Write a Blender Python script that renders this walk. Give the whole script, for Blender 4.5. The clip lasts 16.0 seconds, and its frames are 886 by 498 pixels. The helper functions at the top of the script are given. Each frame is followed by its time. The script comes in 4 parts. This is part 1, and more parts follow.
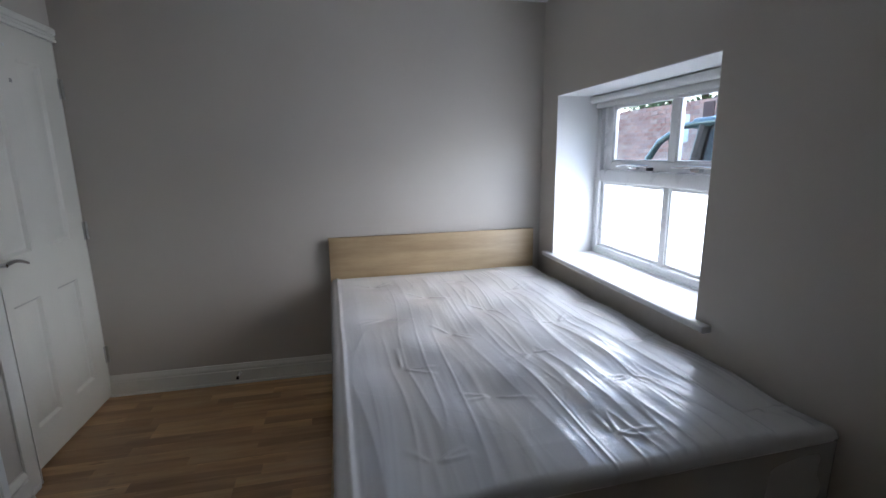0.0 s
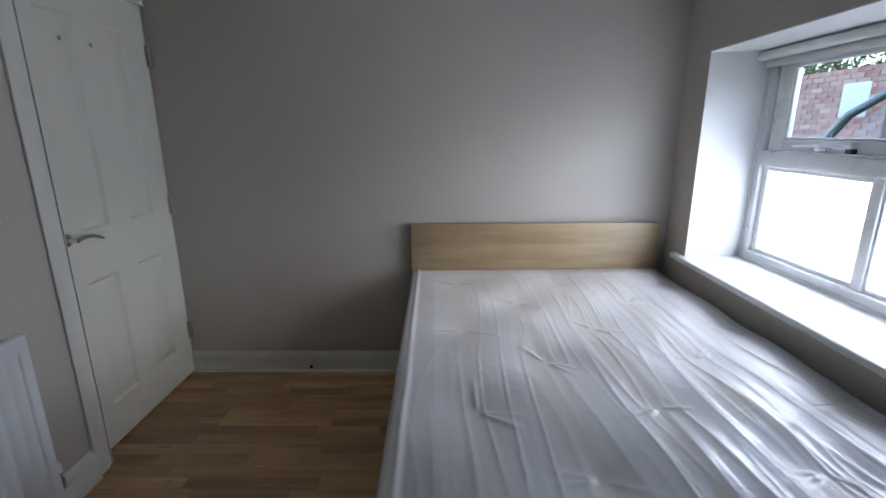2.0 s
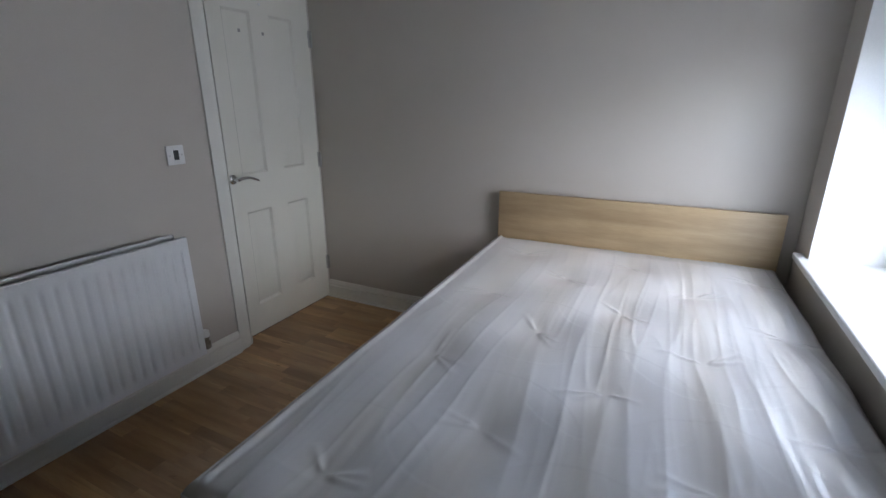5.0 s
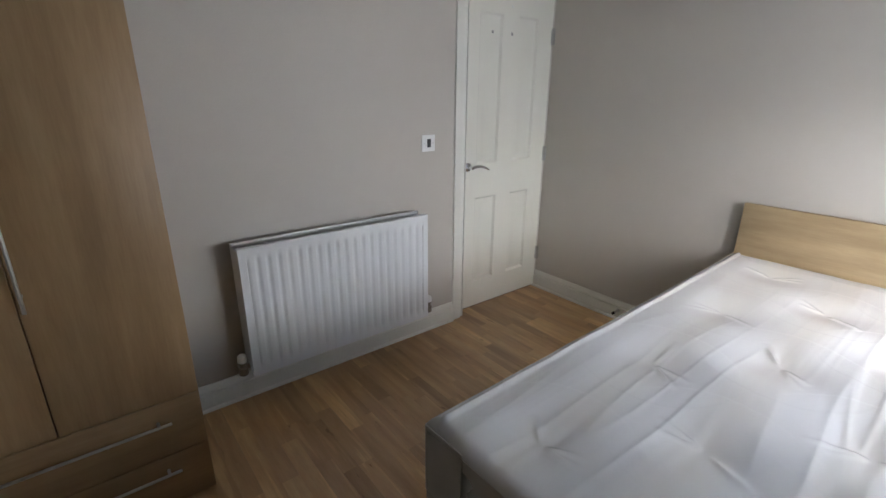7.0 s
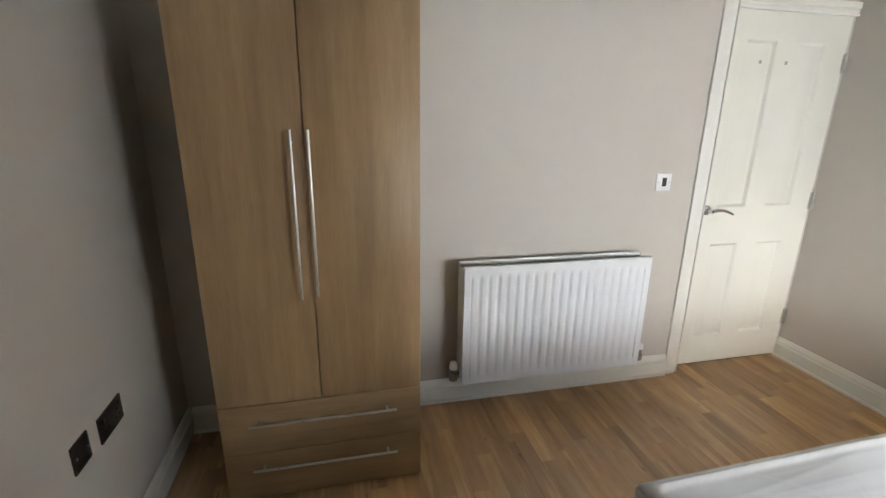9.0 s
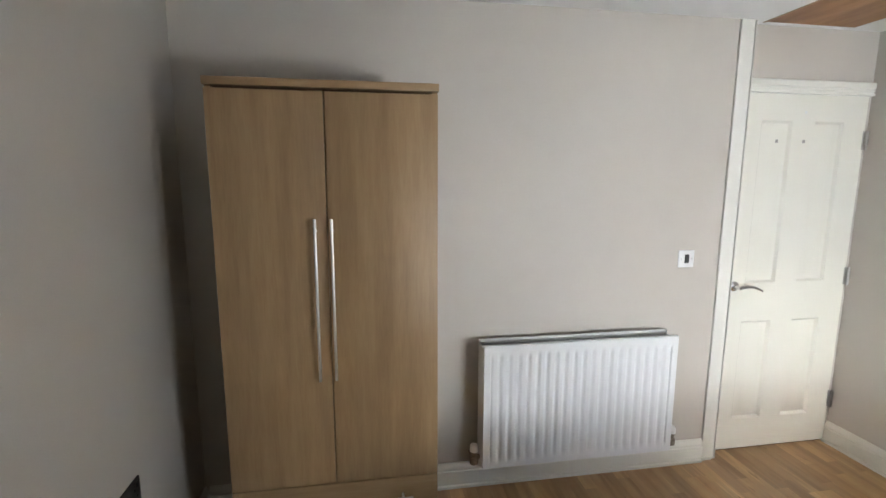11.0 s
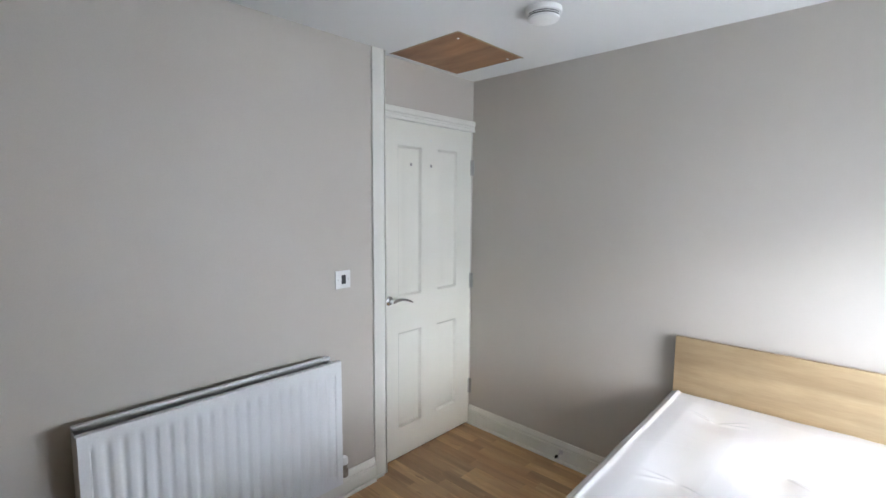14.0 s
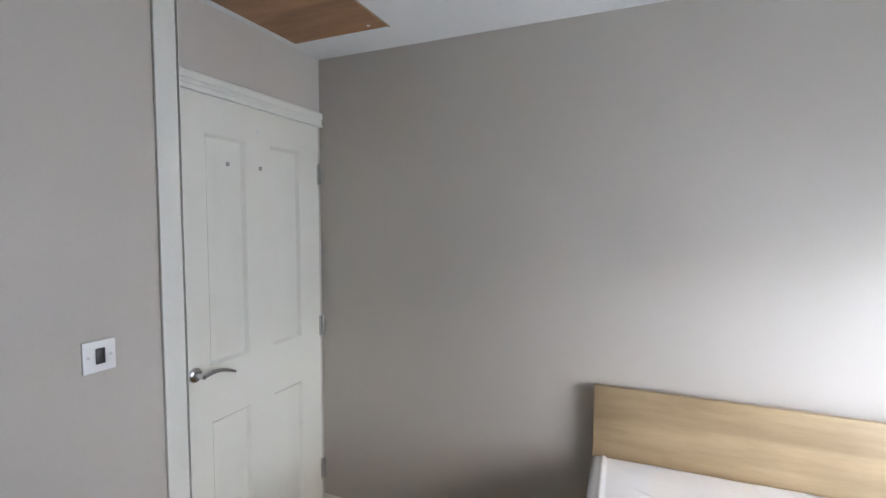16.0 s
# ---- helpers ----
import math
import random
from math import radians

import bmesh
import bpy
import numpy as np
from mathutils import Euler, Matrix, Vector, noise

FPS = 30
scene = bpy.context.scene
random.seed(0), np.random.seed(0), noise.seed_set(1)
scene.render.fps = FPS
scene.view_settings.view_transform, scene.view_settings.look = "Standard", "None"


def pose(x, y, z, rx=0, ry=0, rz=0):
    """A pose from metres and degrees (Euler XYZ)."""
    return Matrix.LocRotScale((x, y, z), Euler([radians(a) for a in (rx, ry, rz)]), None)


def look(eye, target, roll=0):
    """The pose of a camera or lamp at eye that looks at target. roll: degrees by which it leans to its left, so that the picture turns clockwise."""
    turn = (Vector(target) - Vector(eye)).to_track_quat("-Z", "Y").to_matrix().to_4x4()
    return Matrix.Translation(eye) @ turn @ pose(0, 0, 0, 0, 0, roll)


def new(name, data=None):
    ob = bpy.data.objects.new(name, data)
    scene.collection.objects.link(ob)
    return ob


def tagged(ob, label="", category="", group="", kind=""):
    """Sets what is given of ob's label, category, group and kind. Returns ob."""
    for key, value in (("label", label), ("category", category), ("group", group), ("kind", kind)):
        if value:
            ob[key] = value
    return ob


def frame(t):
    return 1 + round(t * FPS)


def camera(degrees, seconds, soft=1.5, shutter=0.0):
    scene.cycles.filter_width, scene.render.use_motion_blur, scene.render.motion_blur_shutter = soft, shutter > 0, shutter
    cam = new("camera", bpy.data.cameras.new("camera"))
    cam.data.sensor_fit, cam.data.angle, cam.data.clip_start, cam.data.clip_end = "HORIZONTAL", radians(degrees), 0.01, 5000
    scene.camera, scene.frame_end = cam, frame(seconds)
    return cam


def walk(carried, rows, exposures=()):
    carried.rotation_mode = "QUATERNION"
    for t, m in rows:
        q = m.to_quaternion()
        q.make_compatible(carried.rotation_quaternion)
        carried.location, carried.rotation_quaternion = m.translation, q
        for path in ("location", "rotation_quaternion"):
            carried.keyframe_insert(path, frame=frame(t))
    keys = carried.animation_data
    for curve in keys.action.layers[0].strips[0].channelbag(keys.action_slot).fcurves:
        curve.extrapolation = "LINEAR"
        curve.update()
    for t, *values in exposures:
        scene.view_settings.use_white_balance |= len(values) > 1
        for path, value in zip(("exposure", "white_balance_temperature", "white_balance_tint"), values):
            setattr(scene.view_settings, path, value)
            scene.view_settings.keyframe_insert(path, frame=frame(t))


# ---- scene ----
cam = camera(87.9, 16.0)
PATH = [
    (0, (1.431, -2.91, 1.397), (1.839, -0.994, 0.993), -0.8),
    (0.5, (1.408, -2.832, 1.394), (1.658, -0.893, 0.973), -0.6),
    (1, (1.411, -2.683, 1.396), (1.546, -0.739, 0.944), -0.4),
    (1.5, (1.429, -2.565, 1.397), (1.5, -0.622, 0.929), -0.3),
    (2, (1.519, -2.489, 1.388), (1.5, -0.553, 0.889), -0.3),
    (2.5, (1.648, -2.445, 1.418), (1.545, -0.518, 0.893), -0.4),
    (3, (1.798, -2.402, 1.405), (1.567, -0.484, 0.889), -0.3),
    (5.5, (2.194, -2.526, 1.382), (1.179, -0.925, 0.743), -0.1),
    (6, (2.178, -2.561, 1.403), (0.994, -1.084, 0.759), 0.1),
    (6.5, (2.154, -2.589, 1.402), (0.825, -1.24, 0.759), 0.3),
    (7, (2.134, -2.626, 1.408), (0.657, -1.441, 0.763), 0.5),
    (7.5, (2.113, -2.649, 1.409), (0.504, -1.652, 0.761), 0.8),
    (8, (2.108, -2.683, 1.421), (0.382, -1.903, 0.778), 1.0),
    (8.5, (2.101, -2.71, 1.457), (0.303, -2.111, 0.817), 1.5),
    (9, (2.134, -2.719, 1.462), (0.263, -2.288, 0.901), 0.8),
    (11.5, (2.16, -2.651, 1.554), (0.21, -2.277, 1.312), 0.4),
    (12, (2.157, -2.597, 1.538), (0.245, -2.051, 1.325), 0.4),
    (12.5, (2.164, -2.56, 1.536), (0.343, -1.76, 1.331), 0.5),
    (13, (2.135, -2.52, 1.54), (0.46, -1.446, 1.336), 0.4),
    (13.5, (2.098, -2.459, 1.524), (0.55, -1.208, 1.327), 0.5),
    (14, (1.987, -2.381, 1.53), (0.62, -0.936, 1.328), 0.4),
    (14.5, (1.863, -2.303, 1.542), (0.704, -0.684, 1.347), 0.3),
    (15, (1.73, -2.183, 1.546), (0.744, -0.453, 1.354), 0.2),
    (15.5, (1.604, -2.035, 1.536), (0.695, -0.262, 1.359), 0.1),
    (16, (1.474, -1.869, 1.526), (0.682, -0.036, 1.408), 0.1),
]
EXPOSURES = ((0.0, 2.68, 5850, 15), (1.0, 2.53, 5850, 15), (3.0, 2.56, 5850, 15), (5.5, 2.86, 6000, 15), (7.0, 3.55, 6300, 14), (9.0, 4.4, 6650, 12), (11.5, 4.47, 6400, 12), (12.5, 4.37, 6250, 12), (14.0, 4.04, 6000, 13), (16.0, 3.68, 6050, 15))
walk(cam, [(t, look(eye, target, roll)) for t, eye, target, roll in PATH], EXPOSURES)

# ---- light ----
world = bpy.data.worlds.new("sky")
scene.world = world
world.use_nodes = True
wn = world.node_tree.nodes
sky = wn.new("ShaderNodeTexSky")
sky.sky_type, sky.sun_disc = "NISHITA", False
sky.sun_elevation, sky.sun_rotation = radians(33), radians(106)
sky.air_density, sky.dust_density, sky.ozone_density = 1.2, 1.3, 1.0
wn["Background"].inputs["Strength"].default_value = 0.15
world.node_tree.links.new(sky.outputs["Color"], wn["Background"].inputs["Color"])

sun = new("sun", bpy.data.lights.new("sun", "SUN"))
sun.data.energy, sun.data.angle, sun.data.color = 0.8, radians(48), (1.0, 0.99, 0.97)
sun.matrix_world = look((9.5, -2.9, 5.6), (3, -1, 1.2))

WINDOW_Y0, WINDOW_Y1 = -1.473, -0.216
daylight = new("window_daylight", bpy.data.lights.new("window_daylight", "AREA"))
daylight.data.shape, daylight.data.size, daylight.data.size_y = "RECTANGLE", 1.08, 0.4
daylight.data.energy, daylight.data.color, daylight.data.spread = 1.08, (0.93, 0.97, 1.0), radians(150)
daylight.matrix_world = look((3.14, -0.8525, 1.01), (2.14, -0.8525, 0.99))


# ---- materials ----
def nodes_of(name):
    m = bpy.data.materials.new(name)
    m.use_nodes = True
    return m, m.node_tree.nodes, m.node_tree.links, m.node_tree.nodes["Principled BSDF"]


def noise_at(n, l, scale, detail=4, stretch=(1, 1, 1), coord="Object", rough=0.55, offset=None):
    tc, mp, tx = n.new("ShaderNodeTexCoord"), n.new("ShaderNodeMapping"), n.new("ShaderNodeTexNoise")
    mp.inputs["Scale"].default_value = stretch
    tx.inputs["Scale"].default_value, tx.inputs["Detail"].default_value, tx.inputs["Roughness"].default_value = scale, detail, rough
    l.new(tc.outputs[coord], mp.inputs["Vector"])
    if offset is not None:
        l.new(offset, mp.inputs["Location"])
    l.new(mp.outputs["Vector"], tx.inputs["Vector"])
    return tx


def ramp(n, l, source, stops):
    r = n.new("ShaderNodeValToRGB")
    while len(r.color_ramp.elements) < len(stops):
        r.color_ramp.elements.new(0.5)
    for e, (p, c) in zip(r.color_ramp.elements, stops):
        e.position, e.color = p, (*c, 1)
    l.new(source, r.inputs["Fac"])
    return r


def blend(n, l, fac, a, b, kind="MIX"):
    m = n.new("ShaderNodeMix")
    m.data_type, m.blend_type = "RGBA", kind
    for socket, value in ((m.inputs["Factor"], fac), (m.inputs["A"], a), (m.inputs["B"], b)):
        if hasattr(value, "links"):
            l.new(value, socket)
        elif isinstance(value, tuple):
            socket.default_value = (*value, 1)
        else:
            socket.default_value = value
    return m.outputs["Result"]


def bumped(n, l, bsdf, height, strength, distance=0.002):
    b = n.new("ShaderNodeBump")
    b.inputs["Strength"].default_value, b.inputs["Distance"].default_value = strength, distance
    l.new(height, b.inputs["Height"])
    l.new(b.outputs["Normal"], bsdf.inputs["Normal"])


def surface(name, a, b, scale=3.0, rough=0.6, metal=0.0, grain=250, bump=0.1, depth=0.001, spread=0.12, coat=0.0, wave=0.0):
    """A surface with broad patches from a to b, fine grain in relief and uneven gloss."""
    m, n, l, p = nodes_of(name)
    broad = noise_at(n, l, scale, 5)
    fine = noise_at(n, l, grain, 3)
    base = ramp(n, l, broad.outputs["Fac"], ((0.3, a), (0.7, b))).outputs["Color"]
    tone = ramp(n, l, fine.outputs["Fac"], ((0.25, (0.94, 0.94, 0.94)), (0.75, (1, 1, 1)))).outputs["Color"]
    l.new(blend(n, l, 1.0, base, tone, "MULTIPLY"), p.inputs["Base Color"])
    mr = n.new("ShaderNodeMapRange")
    mr.inputs["To Min"].default_value, mr.inputs["To Max"].default_value = max(0.02, rough - spread), min(1, rough + spread)
    l.new(broad.outputs["Fac"], mr.inputs["Value"])
    l.new(mr.outputs["Result"], p.inputs["Roughness"])
    p.inputs["Metallic"].default_value = metal
    p.inputs["Coat Weight"].default_value = coat
    if wave:
        swell = noise_at(n, l, 2.2, 2)
        sum_up = n.new("ShaderNodeMath")
        sum_up.operation = "MULTIPLY_ADD"
        sum_up.inputs[1].default_value = wave
        l.new(swell.outputs["Fac"], sum_up.inputs[0])
        l.new(fine.outputs["Fac"], sum_up.inputs[2])
        bumped(n, l, p, sum_up.outputs[0], bump, depth)
    elif bump:
        bumped(n, l, p, fine.outputs["Fac"], bump, depth)
    return m


def wood(name, dark, mid, light, stretch, rough=0.42, scale=9.0, vary=0.0, coat=0.0):
    """Wood with long figure along the axis that stretch leaves short; vary shifts tone and figure from piece to piece."""
    m, n, l, p = nodes_of(name)
    offset = None
    info = n.new("ShaderNodeObjectInfo")
    if vary:
        mul = n.new("ShaderNodeVectorMath")
        mul.operation = "SCALE"
        mul.inputs[0].default_value = (13.0, 17.0, 5.0)
        l.new(info.outputs["Random"], mul.inputs["Scale"])
        offset = mul.outputs["Vector"]
    figure = noise_at(n, l, scale, 6, stretch, offset=offset, rough=0.6)
    pores = noise_at(n, l, scale * 9, 3, stretch, offset=offset)
    patch = noise_at(n, l, 2.5, 3, offset=offset)
    base = ramp(n, l, figure.outputs["Fac"], ((0.25, dark), (0.5, mid), (0.75, light))).outputs["Color"]
    tone = ramp(n, l, pores.outputs["Fac"], ((0.3, (0.9, 0.89, 0.87)), (0.6, (1, 1, 1)))).outputs["Color"]
    base = blend(n, l, 0.7, base, tone, "MULTIPLY")
    stain = ramp(n, l, patch.outputs["Fac"], ((0.3, (0.86, 0.85, 0.84)), (0.7, (1.05, 1.04, 1.02)))).outputs["Color"]
    base = blend(n, l, 0.8, base, stain, "MULTIPLY")
    bands = noise_at(n, l, scale * 0.45, 2, stretch, offset=offset)
    streak = ramp(n, l, bands.outputs["Fac"], ((0.36, (0.79, 0.765, 0.73)), (0.5, (1, 1, 1)), (0.64, (1.08, 1.065, 1.04)))).outputs["Color"]
    base = blend(n, l, 0.85, base, streak, "MULTIPLY")
    if vary:
        shade = ramp(n, l, info.outputs["Random"], ((0.0, (1 - vary, 1 - vary * 1.1, 1 - vary * 1.2)), (0.55, (1, 1, 1)), (1.0, (1 + vary, 1 + vary * 0.95, 1 + vary * 0.8)))).outputs["Color"]
        base = blend(n, l, 1.0, base, shade, "MULTIPLY")
        sap = noise_at(n, l, 3.2, 3, (0.45, 9.0, 1.0), offset=offset)
        pale = ramp(n, l, sap.outputs["Fac"], ((0.6, (1, 1, 1)), (0.66, (1.22, 1.24, 1.26)), (0.8, (1.25, 1.27, 1.3)))).outputs["Color"]
        base = blend(n, l, 1.0, base, pale, "MULTIPLY")
        knot = noise_at(n, l, 13.0, 2, (0.7, 2.6, 1.0), offset=offset)
        dark_fleck = ramp(n, l, knot.outputs["Fac"], ((0.7, (1, 1, 1)), (0.77, (0.62, 0.56, 0.5)))).outputs["Color"]
        base = blend(n, l, 1.0, base, dark_fleck, "MULTIPLY")
    l.new(base, p.inputs["Base Color"])
    mr = n.new("ShaderNodeMapRange")
    mr.inputs["To Min"].default_value, mr.inputs["To Max"].default_value = rough - 0.1, rough + 0.12
    l.new(patch.outputs["Fac"], mr.inputs["Value"])
    l.new(mr.outputs["Result"], p.inputs["Roughness"])
    p.inputs["Coat Weight"].default_value = coat
    bumped(n, l, p, pores.outputs["Fac"], 0.12, 0.0006)
    return m


def sheen_by_angle(n, l, most, least, rise=3.0):
    """How much of the light a clear sheet throws back: little head-on, more at a slant."""
    lw, power, scale = n.new("ShaderNodeLayerWeight"), n.new("ShaderNodeMath"), n.new("ShaderNodeMath")
    lw.inputs["Blend"].default_value = 0.5
    power.operation, scale.operation, scale.use_clamp = "POWER", "MULTIPLY_ADD", True
    power.inputs[1].default_value, scale.inputs[1].default_value, scale.inputs[2].default_value = rise, most, least
    l.new(lw.outputs["Facing"], power.inputs[0])
    l.new(power.outputs[0], scale.inputs[0])
    return scale


def glazing(name, gloss_rough, frosted):
    m, n, l, p = nodes_of(name)
    n.remove(p)
    mix, gl = n.new("ShaderNodeMixShader"), n.new("ShaderNodeBsdfGlossy")
    gl.inputs["Roughness"].default_value = gloss_rough
    fr = sheen_by_angle(n, l, 0.5, 0.03)
    body = n.new("ShaderNodeBsdfTranslucent" if frosted else "ShaderNodeBsdfTransparent")
    body.inputs["Color"].default_value = (0.95, 0.97, 0.97, 1)
    l.new(fr.outputs[0], mix.inputs["Fac"])
    l.new(body.outputs[0], mix.inputs[1])
    l.new(gl.outputs[0], mix.inputs[2])
    l.new(mix.outputs[0], n["Material Output"].inputs["Surface"])
    return m


def tinted_glass(name):
    m, n, l, p = nodes_of(name)
    p.inputs["Base Color"].default_value = (0.006, 0.008, 0.01, 1)
    p.inputs["Roughness"].default_value = 0.06
    p.inputs["Transmission Weight"].default_value = 0.25
    return m


def film_wrap(name):
    """Slightly milky polythene: see-through, with sharp highlights on its folds."""
    m, n, l, p = nodes_of(name)
    n.remove(p)
    tr, gl, df = n.new("ShaderNodeBsdfTransparent"), n.new("ShaderNodeBsdfGlossy"), n.new("ShaderNodeBsdfDiffuse")
    milky, gloss = n.new("ShaderNodeMixShader"), n.new("ShaderNodeMixShader")
    tr.inputs["Color"].default_value = (0.985, 0.985, 0.99, 1)
    df.inputs["Color"].default_value = (0.96, 0.965, 0.97, 1)
    gl.inputs["Roughness"].default_value = 0.17
    fine = noise_at(n, l, 22, 4, (3.0, 0.5, 1.0), rough=0.6)
    streak = noise_at(n, l, 7, 3, (3.2, 0.3, 1.0), rough=0.5)
    height = n.new("ShaderNodeMath")
    height.operation = "MULTIPLY_ADD"
    height.inputs[1].default_value = 2.6
    l.new(streak.outputs["Fac"], height.inputs[0])
    l.new(fine.outputs["Fac"], height.inputs[2])
    b = n.new("ShaderNodeBump")
    b.inputs["Strength"].default_value, b.inputs["Distance"].default_value = 0.4, 0.005
    l.new(height.outputs[0], b.inputs["Height"])
    l.new(b.outputs["Normal"], gl.inputs["Normal"])
    milky.inputs["Fac"].default_value = 0.48
    l.new(tr.outputs[0], milky.inputs[1])
    l.new(df.outputs[0], milky.inputs[2])
    scale = sheen_by_angle(n, l, 0.44, 0.1)
    l.new(scale.outputs[0], gloss.inputs["Fac"])
    l.new(milky.outputs[0], gloss.inputs[1])
    l.new(gl.outputs[0], gloss.inputs[2])
    l.new(gloss.outputs[0], n["Material Output"].inputs["Surface"])
    return m


def ticking(name):
    """White damask mattress cloth with beige woven stripes along the bed."""
    m, n, l, p = nodes_of(name)
    tc, sep = n.new("ShaderNodeTexCoord"), n.new("ShaderNodeSeparateXYZ")
    l.new(tc.outputs["Object"], sep.inputs[0])
    wob = noise_at(n, l, 6, 3)
    add = n.new("ShaderNodeMath")
    add.operation = "MULTIPLY_ADD"
    add.inputs[1].default_value = 0.012
    l.new(wob.outputs["Fac"], add.inputs[0])
    l.new(sep.outputs["X"], add.inputs[2])
    freq = n.new("ShaderNodeMath")
    freq.operation = "MULTIPLY"
    freq.inputs[1].default_value = 2 * math.pi / 0.25
    shift = n.new("ShaderNodeMath")
    shift.operation = "ADD"
    shift.inputs[1].default_value = 0.4875
    l.new(add.outputs[0], shift.inputs[0])
    l.new(shift.outputs[0], freq.inputs[0])
    sn = n.new("ShaderNodeMath")
    sn.operation = "SINE"
    l.new(freq.outputs[0], sn.inputs[0])
    half = n.new("ShaderNodeMapRange")
    half.inputs["From Min"].default_value, half.inputs["From Max"].default_value = -1, 1
    l.new(sn.outputs[0], half.inputs["Value"])
    stripe = ramp(n, l, half.outputs["Result"], ((0.0, (0.90, 0.90, 0.905)), (0.50, (0.90, 0.90, 0.895)), (0.62, (0.72, 0.65, 0.53)), (0.74, (0.84, 0.82, 0.77)), (0.88, (0.83, 0.80, 0.74)), (0.96, (0.71, 0.64, 0.52))))
    damask = noise_at(n, l, 38, 2)
    pattern = ramp(n, l, damask.outputs["Fac"], ((0.45, (0.93, 0.93, 0.93)), (0.53, (1, 1, 1)))).outputs["Color"]
    l.new(blend(n, l, 0.8, stripe.outputs["Color"], pattern, "MULTIPLY"), p.inputs["Base Color"])
    p.inputs["Roughness"].default_value = 0.55
    p.inputs["Sheen Weight"].default_value = 0.2
    bumped(n, l, p, noise_at(n, l, 900, 2).outputs["Fac"], 0.2, 0.0005)
    return m


def brickwork(name):
    """Weathered brick, its tone different from brick to brick."""
    m, n, l, p = nodes_of(name)
    info = n.new("ShaderNodeObjectInfo")
    geo = n.new("ShaderNodeNewGeometry")
    add = n.new("ShaderNodeMath")
    add.operation = "ADD"
    l.new(info.outputs["Random"], add.inputs[0])
    l.new(geo.outputs["Random Per Island"], add.inputs[1])
    fract = n.new("ShaderNodeMath")
    fract.operation = "FRACT"
    l.new(add.outputs[0], fract.inputs[0])
    tone = ramp(n, l, fract.outputs[0], ((0.0, (0.38, 0.18, 0.14)), (0.3, (0.50, 0.26, 0.20)), (0.55, (0.57, 0.32, 0.25)), (0.8, (0.42, 0.235, 0.20)), (1.0, (0.60, 0.40, 0.33)))).outputs["Color"]
    bloom = noise_at(n, l, 7, 5)
    chalk = ramp(n, l, bloom.outputs["Fac"], ((0.5, (0, 0, 0)), (0.72, (0.5, 0.5, 0.5)))).outputs["Color"]
    l.new(blend(n, l, chalk, tone, (0.55, 0.5, 0.47)), p.inputs["Base Color"])
    p.inputs["Roughness"].default_value = 0.9
    bumped(n, l, p, noise_at(n, l, 120, 4).outputs["Fac"], 0.5, 0.003)
    return m


PAINT = surface("wall_paint", (0.53, 0.49, 0.44), (0.555, 0.515, 0.465), 1.6, 0.55, grain=320, bump=0.3, depth=0.0007, wave=14.0)
CEILING = surface("ceiling_paint", (0.76, 0.76, 0.75), (0.80, 0.80, 0.79), 1.2, 0.85, grain=300, bump=0.25, wave=10.0)
REVEAL = surface("reveal_paint", (0.78, 0.78, 0.78), (0.81, 0.81, 0.81), 2.0, 0.6, grain=280, bump=0.25, wave=10.0)
GLOSS = surface("white_gloss_paint", (0.755, 0.745, 0.685), (0.79, 0.78, 0.72), 4.0, 0.33, grain=120, bump=0.06, spread=0.05)
DOOR_PAINT = surface("door_paint", (0.765, 0.75, 0.67), (0.79, 0.775, 0.70), 2.5, 0.24, grain=160, bump=0.08, spread=0.03)
UPVC = surface("white_upvc", (0.78, 0.79, 0.80), (0.82, 0.83, 0.83), 5.0, 0.28, grain=90, bump=0.03, spread=0.03)
RAD_WHITE = surface("radiator_enamel", (0.78, 0.79, 0.80), (0.82, 0.83, 0.84), 5.0, 0.33, grain=140, bump=0.03, spread=0.03)
PLASTIC = surface("white_plastic", (0.80, 0.80, 0.79), (0.84, 0.84, 0.83), 9.0, 0.35, bump=0.03)
DARK_PLASTIC = surface("dark_plastic", (0.02, 0.02, 0.022), (0.035, 0.035, 0.036), 12.0, 0.4, bump=0.05)
NICKEL = surface("black_nickel", (0.06, 0.055, 0.05), (0.10, 0.09, 0.085), 14.0, 0.32, metal=0.8, bump=0.05)
STEEL = surface("brushed_steel", (0.60, 0.59, 0.58), (0.68, 0.67, 0.66), 20.0, 0.3, metal=1.0, bump=0.0, spread=0.03)
HINGE = surface("tarnished_hinge_steel", (0.36, 0.35, 0.33), (0.48, 0.46, 0.44), 30.0, 0.4, metal=0.9, bump=0.05)
CHROME = surface("worn_chrome", (0.62, 0.62, 0.63), (0.74, 0.74, 0.75), 18.0, 0.16, metal=1.0, bump=0.03)
BRASS = surface("dull_brass_valve", (0.22, 0.19, 0.15), (0.38, 0.34, 0.28), 40.0, 0.4, metal=0.8, bump=0.1)
BLIND = surface("blind_cloth", (0.70, 0.71, 0.70), (0.75, 0.76, 0.75), 6.0, 0.8, grain=700, bump=0.25)
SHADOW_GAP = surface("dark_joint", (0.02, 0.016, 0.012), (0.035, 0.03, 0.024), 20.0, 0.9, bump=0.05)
OAK_DOOR = wood("wardrobe_oak", (0.285, 0.178, 0.088), (0.35, 0.228, 0.117), (0.41, 0.278, 0.15), (4.5, 4.5, 0.45), 0.42, 4.0)
OAK_RAIL = wood("drawer_oak", (0.285, 0.178, 0.088), (0.35, 0.228, 0.117), (0.41, 0.278, 0.15), (4.5, 0.45, 4.5), 0.42, 4.0)
